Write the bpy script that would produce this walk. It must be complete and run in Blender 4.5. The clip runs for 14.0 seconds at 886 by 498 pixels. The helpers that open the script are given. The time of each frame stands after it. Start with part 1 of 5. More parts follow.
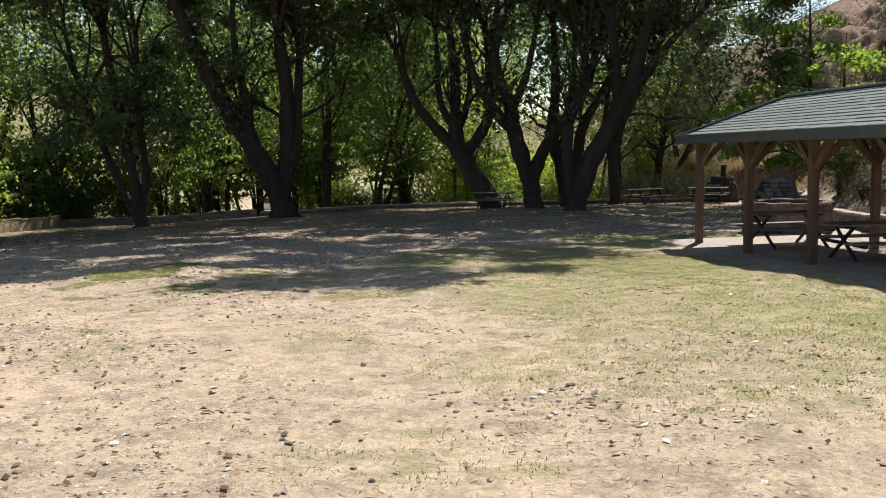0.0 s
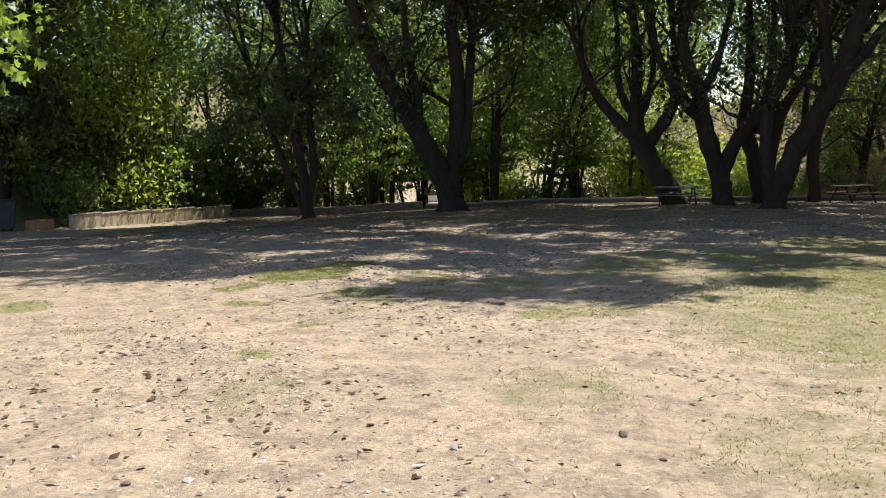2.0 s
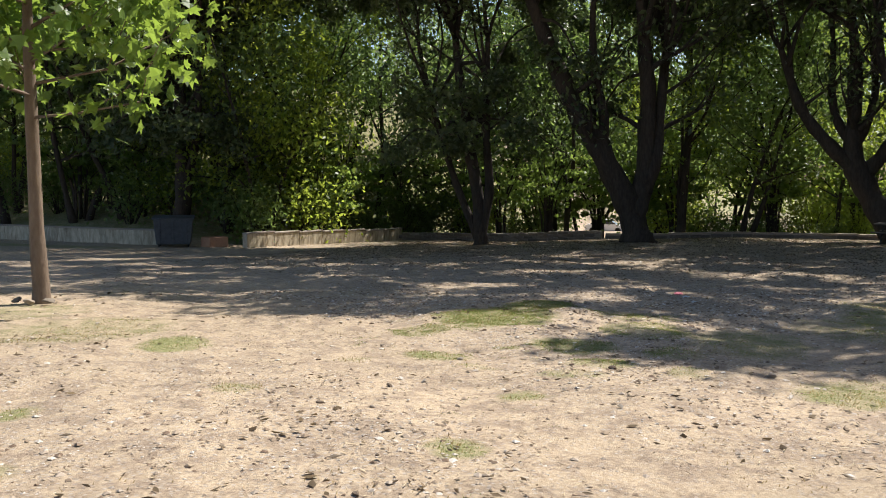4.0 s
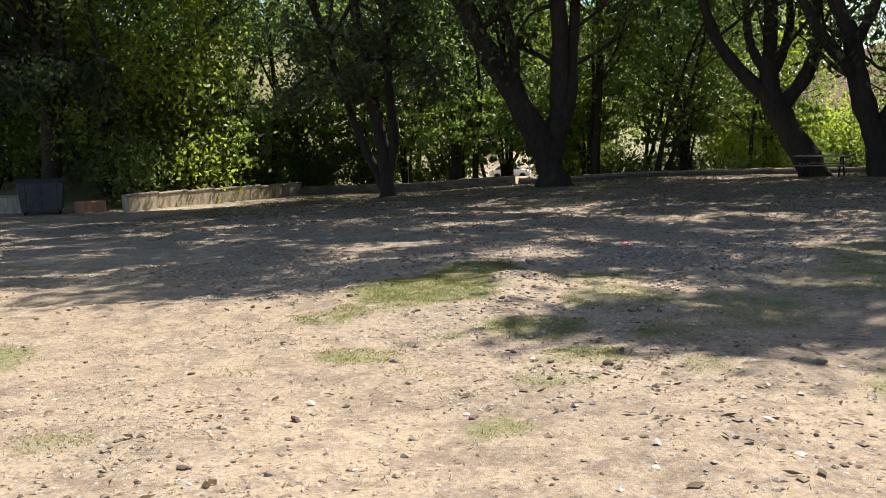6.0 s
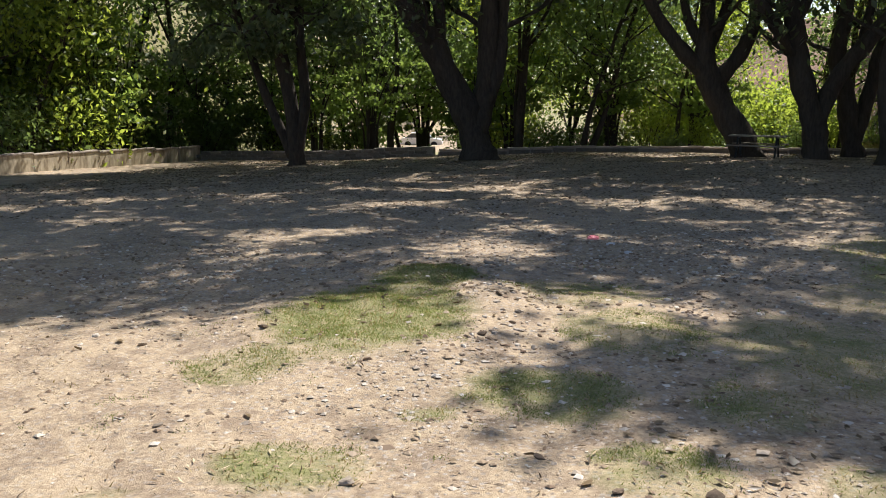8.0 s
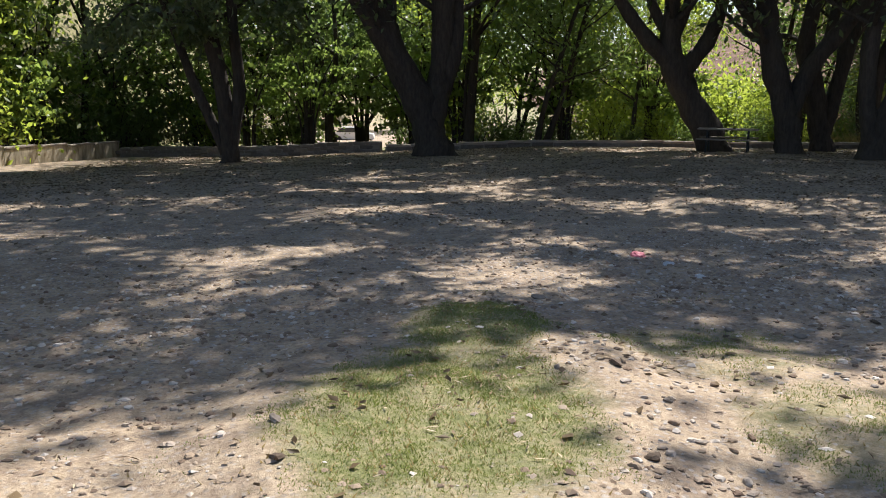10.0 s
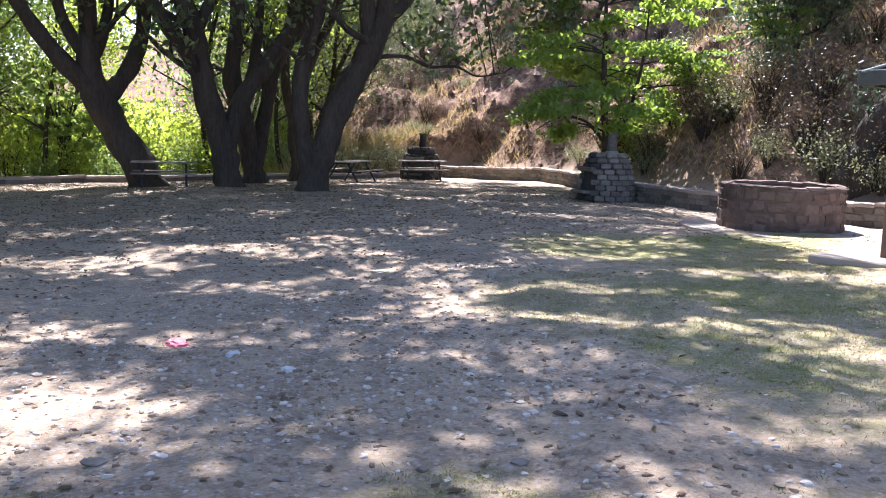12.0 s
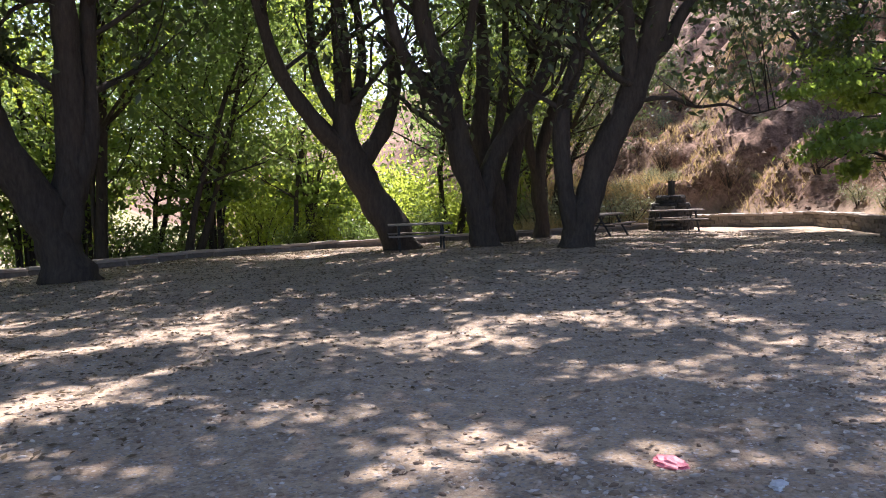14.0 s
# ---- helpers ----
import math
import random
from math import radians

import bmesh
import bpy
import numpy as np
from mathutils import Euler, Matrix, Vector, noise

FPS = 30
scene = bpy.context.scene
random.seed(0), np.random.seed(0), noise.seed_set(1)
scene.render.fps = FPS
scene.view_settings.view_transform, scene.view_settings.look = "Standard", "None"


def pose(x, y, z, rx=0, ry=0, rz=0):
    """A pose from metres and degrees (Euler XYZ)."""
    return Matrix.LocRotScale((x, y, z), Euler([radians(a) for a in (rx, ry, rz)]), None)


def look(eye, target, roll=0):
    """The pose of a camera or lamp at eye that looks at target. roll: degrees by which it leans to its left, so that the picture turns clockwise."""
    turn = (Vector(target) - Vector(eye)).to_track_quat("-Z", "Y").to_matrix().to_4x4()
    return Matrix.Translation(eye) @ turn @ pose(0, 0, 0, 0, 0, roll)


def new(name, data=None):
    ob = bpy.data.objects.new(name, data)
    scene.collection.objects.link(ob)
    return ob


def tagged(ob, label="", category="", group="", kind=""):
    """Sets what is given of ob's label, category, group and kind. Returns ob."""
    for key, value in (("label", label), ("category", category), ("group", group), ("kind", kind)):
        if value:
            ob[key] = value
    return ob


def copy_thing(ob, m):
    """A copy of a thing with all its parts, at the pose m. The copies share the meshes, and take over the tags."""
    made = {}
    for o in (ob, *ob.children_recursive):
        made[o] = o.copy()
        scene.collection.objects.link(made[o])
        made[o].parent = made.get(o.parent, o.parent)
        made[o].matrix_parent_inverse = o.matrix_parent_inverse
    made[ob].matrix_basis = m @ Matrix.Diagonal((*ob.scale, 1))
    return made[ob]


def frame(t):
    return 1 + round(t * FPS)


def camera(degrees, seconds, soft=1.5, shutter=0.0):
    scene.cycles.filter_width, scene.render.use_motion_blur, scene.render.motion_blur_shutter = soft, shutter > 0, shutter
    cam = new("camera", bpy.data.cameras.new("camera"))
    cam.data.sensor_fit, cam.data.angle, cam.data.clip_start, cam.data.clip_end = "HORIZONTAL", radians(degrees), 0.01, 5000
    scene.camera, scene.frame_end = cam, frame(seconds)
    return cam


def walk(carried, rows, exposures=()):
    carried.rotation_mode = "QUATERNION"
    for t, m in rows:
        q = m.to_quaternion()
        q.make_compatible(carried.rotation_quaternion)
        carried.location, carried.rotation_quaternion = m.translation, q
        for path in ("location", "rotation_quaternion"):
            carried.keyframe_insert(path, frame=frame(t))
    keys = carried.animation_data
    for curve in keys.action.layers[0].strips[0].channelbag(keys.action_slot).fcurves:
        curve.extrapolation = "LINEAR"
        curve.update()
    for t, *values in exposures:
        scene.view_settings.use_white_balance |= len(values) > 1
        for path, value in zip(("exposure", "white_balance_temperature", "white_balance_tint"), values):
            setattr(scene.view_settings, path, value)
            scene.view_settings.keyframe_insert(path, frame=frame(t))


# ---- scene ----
cam = camera(53.7, 14.0, soft=1.0)
TILT = pose(0, 0, 0, -2.2)      # the yard falls gently away from the first step
PATH = [
    (0, (0.002, 0.256, 1.473), (-0.003, 2.251, 1.329), -1.2),
    (0.5, (-0.172, 0.842, 1.445), (-0.293, 2.834, 1.308), -1.7),
    (1, (-0.374, 1.381, 1.436), (-0.497, 3.371, 1.278), -1.5),
    (1.5, (-0.592, 1.88, 1.465), (-0.784, 3.864, 1.305), -1.3),
    (2, (-0.856, 2.482, 1.466), (-1.212, 4.444, 1.312), -0.6),
    (2.5, (-1.152, 2.991, 1.486), (-1.711, 4.906, 1.349), 0.1),
    (3, (-1.456, 3.525, 1.479), (-2.171, 5.39, 1.386), 1.1),
    (5.5, (-2.845, 6.322, 1.401), (-3.458, 8.221, 1.263), -0.5),
    (6, (-3.052, 6.907, 1.381), (-3.547, 8.834, 1.172), -1.3),
    (6.5, (-3.273, 7.528, 1.394), (-3.718, 9.465, 1.172), -1.6),
    (7, (-3.517, 8.15, 1.392), (-3.858, 10.103, 1.126), -1.2),
    (7.5, (-3.761, 8.744, 1.422), (-4.058, 10.702, 1.142), 0.1),
    (9.8, (-5.143, 11.418, 1.377), (-5.332, 13.385, 1.072), 0.6),
    (10, (-5.254, 11.705, 1.358), (-5.36, 13.681, 1.063), 0.6),
    (10.5, (-5.439, 12.437, 1.349), (-5.197, 14.407, 1.103), -1.1),
    (11, (-5.594, 13.158, 1.379), (-4.91, 15.025, 1.171), -0.9),
    (11.5, (-5.71, 13.756, 1.399), (-4.706, 15.473, 1.189), -0.2),
    (12, (-5.799, 14.385, 1.413), (-4.661, 16.015, 1.196), 0.3),
    (12.5, (-5.978, 14.982, 1.415), (-4.737, 16.536, 1.199), -1.8),
    (13, (-6.178, 15.604, 1.424), (-4.973, 17.193, 1.274), -1.5),
    (13.5, (-6.427, 16.276, 1.432), (-5.406, 17.992, 1.324), -1.8),
    (14, (-6.689, 16.925, 1.425), (-5.928, 18.773, 1.341), -2.6),
]
LOOKS = [  # seconds, stops, kelvin, tint
    (0, 0.66, 6250, 10), (7.7, 0.72, 6250, 11), (9.8, 0.74, 6150, 12), (10.6, 1.5, 5600, 17), (11.0, 1.95, 5700, 19), (11.5, 2.0, 5700, 21), (12.5, 2.05, 5700, 21), (13.0, 1.9, 5750, 22), (13.5, 1.65, 5950, 23), (14, 1.65, 6050, 24)]
walk(cam, [(t, TILT @ look(eye, target, roll)) for t, eye, target, roll in PATH], LOOKS)

# ---- world, sun, exposure ----
SUN_AZ, SUN_EL = 28.0, 52.0     # degrees clockwise from +y, degrees above the horizon
world = bpy.data.worlds.new("sky")
scene.world = world
world.use_nodes = True
wn = world.node_tree
wn.nodes.clear()
w_out = wn.nodes.new("ShaderNodeOutputWorld")
w_bg = wn.nodes.new("ShaderNodeBackground")
w_sky = wn.nodes.new("ShaderNodeTexSky")
w_sky.sky_type = "NISHITA"
w_sky.sun_disc = False
w_sky.sun_elevation, w_sky.sun_rotation = radians(SUN_EL), radians(SUN_AZ)
w_bg.inputs["Strength"].default_value = 0.088
wn.links.new(w_sky.outputs[0], w_bg.inputs[0])
wn.links.new(w_bg.outputs[0], w_out.inputs[0])
sun_data = bpy.data.lights.new("sun", "SUN")
sun_data.energy, sun_data.angle, sun_data.color = 5.0, radians(0.55), (1.0, 0.93, 0.82)
sun = new("sun", sun_data)
sa, se = radians(SUN_AZ), radians(SUN_EL)
sun.matrix_world = look((0, 0, 0), (-math.sin(sa) * math.cos(se), -math.cos(sa) * math.cos(se), -math.sin(se)))

# ---- materials ----
def material(name, rough=0.8, metal=0.0, spec=0.3):
    m = bpy.data.materials.new(name)
    m.use_nodes = True
    nt = m.node_tree
    b = nt.nodes["Principled BSDF"]
    b.inputs["Roughness"].default_value = rough
    b.inputs["Metallic"].default_value = metal
    b.inputs["Specular IOR Level"].default_value = spec
    return m, nt, b


def add(nt, kind, **values):
    n = nt.nodes.new("ShaderNode" + kind)
    for k, v in values.items():
        n.inputs[k.replace("_", " ")].default_value = v
    return n


def coords(nt, scale=(1, 1, 1)):
    tc = nt.nodes.new("ShaderNodeNewGeometry")
    mp = nt.nodes.new("ShaderNodeMapping")
    mp.inputs["Scale"].default_value = scale
    nt.links.new(tc.outputs["Position"], mp.inputs["Vector"])
    return mp.outputs["Vector"]


def noise_of(nt, vec, scale, detail=5, rough=0.6):
    n = add(nt, "TexNoise", Scale=scale, Detail=detail, Roughness=rough)
    nt.links.new(vec, n.inputs["Vector"])
    return n.outputs["Fac"]


def ramp_of(nt, fac, stops):
    r = nt.nodes.new("ShaderNodeValToRGB")
    e = r.color_ramp.elements
    while len(e) < len(stops):
        e.new(0.5)
    for el, (p, c) in zip(e, stops):
        el.position, el.color = p, (*c, 1)
    nt.links.new(fac, r.inputs[0])
    return r.outputs["Color"]


def mix_of(nt, fac, a, b, mode="MIX"):
    m = nt.nodes.new("ShaderNodeMix")
    m.data_type, m.blend_type = "RGBA", mode
    for sock, val in ((m.inputs[0], fac), (m.inputs[6], a), (m.inputs[7], b)):
        if isinstance(val, (int, float)):
            sock.default_value = val
        elif isinstance(val, tuple):
            sock.default_value = (*val, 1)
        else:
            nt.links.new(val, sock)
    return m.outputs[2]


def bump_of(nt, b, fac, strength=0.4, dist=0.02):
    bp = add(nt, "Bump", Strength=strength, Distance=dist)
    nt.links.new(fac, bp.inputs["Height"])
    nt.links.new(bp.outputs[0], b.inputs["Normal"])


def rough_surface(name, dark, light, scale=8.0, rough=0.85, big=0.6, bump=0.5, dist=0.02, stretch=(1, 1, 1), metal=0.0, vary=0.0):
    """A mottled surface: fine grain over broad patches."""
    m, nt, b = material(name, rough, metal)
    v = coords(nt, stretch)
    fine, broad = noise_of(nt, v, scale, 8, 0.7), noise_of(nt, v, scale * 0.13, 4)
    mid = tuple((a + c) / 2 for a, c in zip(dark, light))
    c1 = ramp_of(nt, fine, [(0.3, dark), (0.7, light)])
    c2 = ramp_of(nt, broad, [(0.35, dark), (0.65, mid)])
    col = mix_of(nt, 1 - big, c2, c1)
    if vary:
        oi = nt.nodes.new("ShaderNodeObjectInfo")
        tone = ramp_of(nt, oi.outputs["Random"], [(0.0, (1 - vary,) * 3), (1.0, (1.0,) * 3)])
        col = mix_of(nt, 1.0, col, tone, "MULTIPLY")
    nt.links.new(col, b.inputs["Base Color"])
    bump_of(nt, b, fine, bump, dist)
    return m


def leaf_material(name, dark, light, glow, share=0.45):
    """Leaf blade: a thin surface that also lets the light through."""
    m, nt, b = material(name, 0.42, 0, 0.4)
    geo = nt.nodes.new("ShaderNodeNewGeometry")
    oi = nt.nodes.new("ShaderNodeObjectInfo")
    col = ramp_of(nt, geo.outputs["Random Per Island"], [(0.0, dark), (0.75, light), (1.0, tuple(min(1, c * 1.25) for c in light))])
    tone = ramp_of(nt, oi.outputs["Random"], [(0.0, (0.75, 0.8, 0.75)), (1.0, (1.1, 1.05, 0.9))])
    col = mix_of(nt, 1.0, col, tone, "MULTIPLY")
    nt.links.new(col, b.inputs["Base Color"])
    tr = nt.nodes.new("ShaderNodeBsdfTranslucent")
    tr.inputs["Color"].default_value = (*glow, 1)
    ms = nt.nodes.new("ShaderNodeMixShader")
    ms.inputs[0].default_value = share
    nt.links.new(b.outputs[0], ms.inputs[1])
    nt.links.new(tr.outputs[0], ms.inputs[2])
    nt.links.new(ms.outputs[0], nt.nodes["Material Output"].inputs["Surface"])
    return m


BARK = rough_surface("bark", (0.025, 0.02, 0.016), (0.11, 0.088, 0.068), 14, 0.95, 0.5, 1.0, 0.05, (1, 1, 0.22))
BARK_PALE = rough_surface("young_bark", (0.12, 0.085, 0.06), (0.30, 0.23, 0.17), 16, 0.9, 0.5, 0.8, 0.02, (1, 1, 0.3))
LEAF_GROVE = leaf_material("grove_leaf", (0.035, 0.05, 0.025), (0.09, 0.115, 0.055), (0.18, 0.25, 0.07), 0.26)
LEAF_WOOD = leaf_material("wood_leaf", (0.028, 0.052, 0.026), (0.09, 0.128, 0.053), (0.33, 0.46, 0.12), 0.46)
# lighter, yellower leaf: a sunlit look put into the colour, against wood_leaf
LEAF_SUNLIT = leaf_material("sunlit_leaf", (0.05, 0.09, 0.022), (0.12, 0.185, 0.045), (0.5, 0.6, 0.08), 0.56)
LEAF_HAZEL = leaf_material("hazel_leaf", (0.035, 0.07, 0.018), (0.10, 0.17, 0.045), (0.36, 0.48, 0.1), 0.48)
LEAF_PLANE = leaf_material("plane_leaf", (0.035, 0.075, 0.02), (0.11, 0.18, 0.05), (0.36, 0.5, 0.07), 0.48)
LEAF_DRY = leaf_material("dry_leaf", (0.07, 0.048, 0.028), (0.18, 0.125, 0.075), (0.2, 0.14, 0.07), 0.22)
LEAF_PINE = leaf_material("pine_needle", (0.04, 0.065, 0.04), (0.11, 0.15, 0.10), (0.14, 0.2, 0.1), 0.3)
LEAF_SAGE = leaf_material("sage_leaf", (0.09, 0.10, 0.06), (0.22, 0.23, 0.15), (0.3, 0.32, 0.15), 0.35)
GRASS = leaf_material("grass_blade", (0.065, 0.125, 0.03), (0.24, 0.275, 0.085), (0.36, 0.4, 0.1), 0.35)
STRAW = leaf_material("straw", (0.24, 0.18, 0.08), (0.45, 0.36, 0.18), (0.5, 0.38, 0.16), 0.35)
STONE = rough_surface("stone", (0.26, 0.21, 0.16), (0.5, 0.43, 0.35), 22, 0.9, 0.5, 0.5, 0.01, vary=0.5)
# darker copy of stone: the shadow side of backlit lumps as colour
STONE_BACKLIT = rough_surface("backlit_stone", (0.13, 0.09, 0.062), (0.36, 0.27, 0.19), 24, 0.92, 0.5, 0.6, 0.01, vary=0.5)
STONE_WALL = rough_surface("wall_stone", (0.13, 0.11, 0.095), (0.36, 0.32, 0.27), 12, 0.92, 0.5, 0.7, 0.02, vary=0.45)
STONE_RED = rough_surface("red_stone", (0.13, 0.09, 0.075), (0.33, 0.245, 0.2), 7, 0.92, 0.6, 0.7, 0.02, vary=0.5)
MORTAR = rough_surface("mortar", (0.20, 0.18, 0.15), (0.33, 0.30, 0.26), 18, 0.95, 0.4, 0.5, 0.01)
# dark upright streaks put dappled tree shade into the plaster colour
RENDERED = rough_surface("dappled_plaster", (0.14, 0.10, 0.06), (0.86, 0.78, 0.6), 7.0, 0.9, 0.4, 0.3, 0.01, (1, 1, 0.25))
CONCRETE = rough_surface("concrete", (0.28, 0.235, 0.2), (0.45, 0.39, 0.335), 9, 0.9, 0.6, 0.3, 0.005)
STONE_DARK = rough_surface("dark_stone", (0.025, 0.022, 0.02), (0.13, 0.12, 0.11), 12, 0.9, 0.5, 0.6, 0.02, vary=0.3)
WOOD_RED = rough_surface("redwood_post", (0.10, 0.06, 0.042), (0.24, 0.15, 0.10), 12, 0.75, 0.5, 0.4, 0.004, (1, 1, 0.12))
WOOD_GREY = rough_surface("weathered_plank", (0.13, 0.105, 0.085), (0.34, 0.29, 0.24), 10, 0.8, 0.5, 0.5, 0.004, (0.3, 1, 1))
WOOD_DARK = rough_surface("dark_rafter", (0.06, 0.045, 0.035), (0.14, 0.105, 0.08), 10, 0.8, 0.5, 0.4, 0.004)
STEEL = rough_surface("painted_steel", (0.02, 0.022, 0.024), (0.06, 0.062, 0.064), 20, 0.55, 0.5, 0.2, 0.002)
SHINGLE = rough_surface("green_shingle", (0.10, 0.12, 0.11), (0.23, 0.26, 0.24), 30, 0.9, 0.5, 0.4, 0.004, vary=0.3)
FASCIA = rough_surface("fascia_board", (0.07, 0.075, 0.065), (0.13, 0.135, 0.12), 9, 0.7, 0.5, 0.3, 0.003)
BIN = rough_surface("bin_steel", (0.05, 0.055, 0.06), (0.13, 0.14, 0.15), 6, 0.5, 0.4, 0.2, 0.004)
BRICK = rough_surface("orange_block", (0.42, 0.22, 0.13), (0.62, 0.38, 0.25), 9, 0.85, 0.6, 0.4, 0.01)
WHITE_PAINT = rough_surface("white_car_paint", (0.70, 0.70, 0.70), (0.82, 0.82, 0.81), 3, 0.3, 0.8, 0.0, 0.001)
GLASS_DARK = material("car_glass", 0.08, 0.0, 0.5)[0]
GLASS_DARK.node_tree.nodes["Principled BSDF"].inputs["Base Color"].default_value = (0.02, 0.025, 0.03, 1)
RUBBER = rough_surface("rubber", (0.012, 0.012, 0.012), (0.03, 0.03, 0.03), 20, 0.85)
RED_BAG = rough_surface("pink_plastic", (0.62, 0.12, 0.16), (0.85, 0.32, 0.36), 30, 0.35, 0.5, 0.5, 0.01)
WHITE_BAG = rough_surface("white_plastic", (0.5, 0.5, 0.5), (0.72, 0.72, 0.71), 30, 0.35, 0.5, 0.5, 0.01)


def ground_material():
    m, nt, b = material("yard_ground", 0.95, 0, 0.15)
    v = coords(nt)
    at = nt.nodes.new("ShaderNodeAttribute")
    at.attribute_name = "cover"
    sep = nt.nodes.new("ShaderNodeSeparateColor")
    nt.links.new(at.outputs["Color"], sep.inputs[0])
    fine, mid, broad = noise_of(nt, v, 30, 8, 0.75), noise_of(nt, v, 3.2, 6, 0.65), noise_of(nt, v, 0.35, 4)
    sand = ramp_of(nt, fine, [(0.25, (0.27, 0.20, 0.13)), (0.48, (0.46, 0.365, 0.255)), (0.75, (0.62, 0.52, 0.385))])
    loam = ramp_of(nt, fine, [(0.3, (0.15, 0.11, 0.085)), (0.7, (0.30, 0.235, 0.18))])
    clod = noise_of(nt, v, 11.0, 5, 0.7)
    patch = ramp_of(nt, mix_of(nt, 0.45, mid, clod), [(0.46, (0, 0, 0)), (0.58, (1, 1, 1))])
    earth = mix_of(nt, patch, sand, mix_of(nt, 0.72, sand, loam))
    speck = add(nt, "TexVoronoi", Scale=75.0)
    nt.links.new(v, speck.inputs["Vector"])
    dots = ramp_of(nt, speck.outputs["Distance"], [(0.12, (1, 1, 1)), (0.3, (0, 0, 0))])
    tones = ramp_of(nt, speck.outputs["Color"], [(0.15, (0.10, 0.075, 0.055)), (0.5, (0.3, 0.23, 0.16)), (0.9, (0.62, 0.55, 0.45))])
    earth = mix_of(nt, dots, earth, mix_of(nt, 0.7, earth, tones))
    wide = ramp_of(nt, broad, [(0.35, (0.86, 0.84, 0.82)), (0.65, (1.06, 1.03, 1.0))])
    earth = mix_of(nt, 1.0, earth, wide, "MULTIPLY")
    vor = add(nt, "TexVoronoi", Scale=26.0)
    nt.links.new(v, vor.inputs["Vector"])
    grit = ramp_of(nt, vor.outputs["Color"], [(0.2, (0.2, 0.18, 0.16)), (0.8, (0.48, 0.44, 0.4))])
    cell = ramp_of(nt, vor.outputs["Distance"], [(0.25, (1, 1, 1)), (0.4, (0, 0, 0))])
    gm = nt.nodes.new("ShaderNodeMath")
    gm.operation = "MULTIPLY"
    nt.links.new(cell, gm.inputs[0])
    nt.links.new(sep.outputs["Green"], gm.inputs[1])
    earth = mix_of(nt, gm.outputs[0], earth, grit)
    turf = ramp_of(nt, mix_of(nt, 0.5, fine, clod), [(0.36, (0.10, 0.125, 0.04)), (0.5, (0.21, 0.22, 0.085)), (0.62, (0.4, 0.33, 0.19))])
    edge = nt.nodes.new("ShaderNodeMath")
    edge.operation = "MULTIPLY_ADD"
    nt.links.new(mid, edge.inputs[0])
    edge.inputs[1].default_value = 1.5
    nt.links.new(sep.outputs["Red"], edge.inputs[2])
    half = nt.nodes.new("ShaderNodeMath")
    half.operation = "MULTIPLY"
    half.inputs[1].default_value = 0.5
    nt.links.new(edge.outputs[0], half.inputs[0])
    gmask = ramp_of(nt, mix_of(nt, 0.25, half.outputs[0], clod), [(0.5, (0, 0, 0)), (0.74, (0.9, 0.9, 0.9))])
    col = mix_of(nt, gmask, earth, turf)
    clay = ramp_of(nt, mix_of(nt, 0.4, mid, clod), [(0.36, (0.07, 0.042, 0.028)), (0.47, (0.17, 0.105, 0.07)), (0.56, (0.30, 0.19, 0.135)), (0.66, (0.4, 0.285, 0.19))])
    col = mix_of(nt, sep.outputs["Blue"], col, clay)
    nt.links.new(col, b.inputs["Base Color"])
    bump_of(nt, b, fine, 0.7, 0.025)
    return m


GROUND = ground_material()

# ---- builders ----
def mesh_object(name, verts, faces, mat, parent=None, label="", smooth=False):
    me = bpy.data.meshes.new(name)
    me.from_pydata(verts, [], faces)
    me.materials.append(mat)
    if smooth:
        me.polygons.foreach_set("use_smooth", [True] * len(me.polygons))
    me.update()
    ob = new(name, me)
    if parent:
        ob.parent = parent
    if label:
        ob["label"] = label
    return ob


def part(name, bm, mat, parent=None, label="", smooth=False):
    """Links a bmesh as one mesh object under a thing or part."""
    me = bpy.data.meshes.new(name)
    bm.normal_update()
    bm.to_mesh(me)
    bm.free()
    me.materials.append(mat)
    if smooth:
        me.polygons.foreach_set("use_smooth", [True] * len(me.polygons))
    ob = new(name, me)
    if parent:
        ob.parent = parent
    if label:
        ob["label"] = label
    return ob


def box(bm, size, at=(0, 0, 0), turn=(0, 0, 0), bevel=0.0):
    """A bevelled block added to bm."""
    r = bmesh.ops.create_cube(bm, size=1.0)
    vs = r["verts"]
    bmesh.ops.scale(bm, vec=size, verts=vs)
    if bevel:
        es = list({e for v in vs for e in v.link_edges})
        out = bmesh.ops.bevel(bm, geom=es, offset=bevel, segments=1, affect="EDGES", profile=0.5)
        vs = list({v for f in out["faces"] for v in f.verts} | {v for v in vs if v.is_valid})
        vs = [v for v in vs if v.is_valid]
    m = pose(*at, *turn)
    bmesh.ops.transform(bm, matrix=m, verts=vs)
    return vs


def block(name, size, at, mat, parent=None, turn=(0, 0, 0), bevel=0.008, label=""):
    bm = bmesh.new()
    box(bm, size, (0, 0, 0), (0, 0, 0), bevel)
    ob = part(name, bm, mat, parent, label)
    ob.matrix_basis = pose(*at, *turn)
    return ob


def thing(name, at=None):
    ob = new(name)
    ob.empty_display_size = 0.2
    if at is not None:
        ob.matrix_basis = at
    return ob


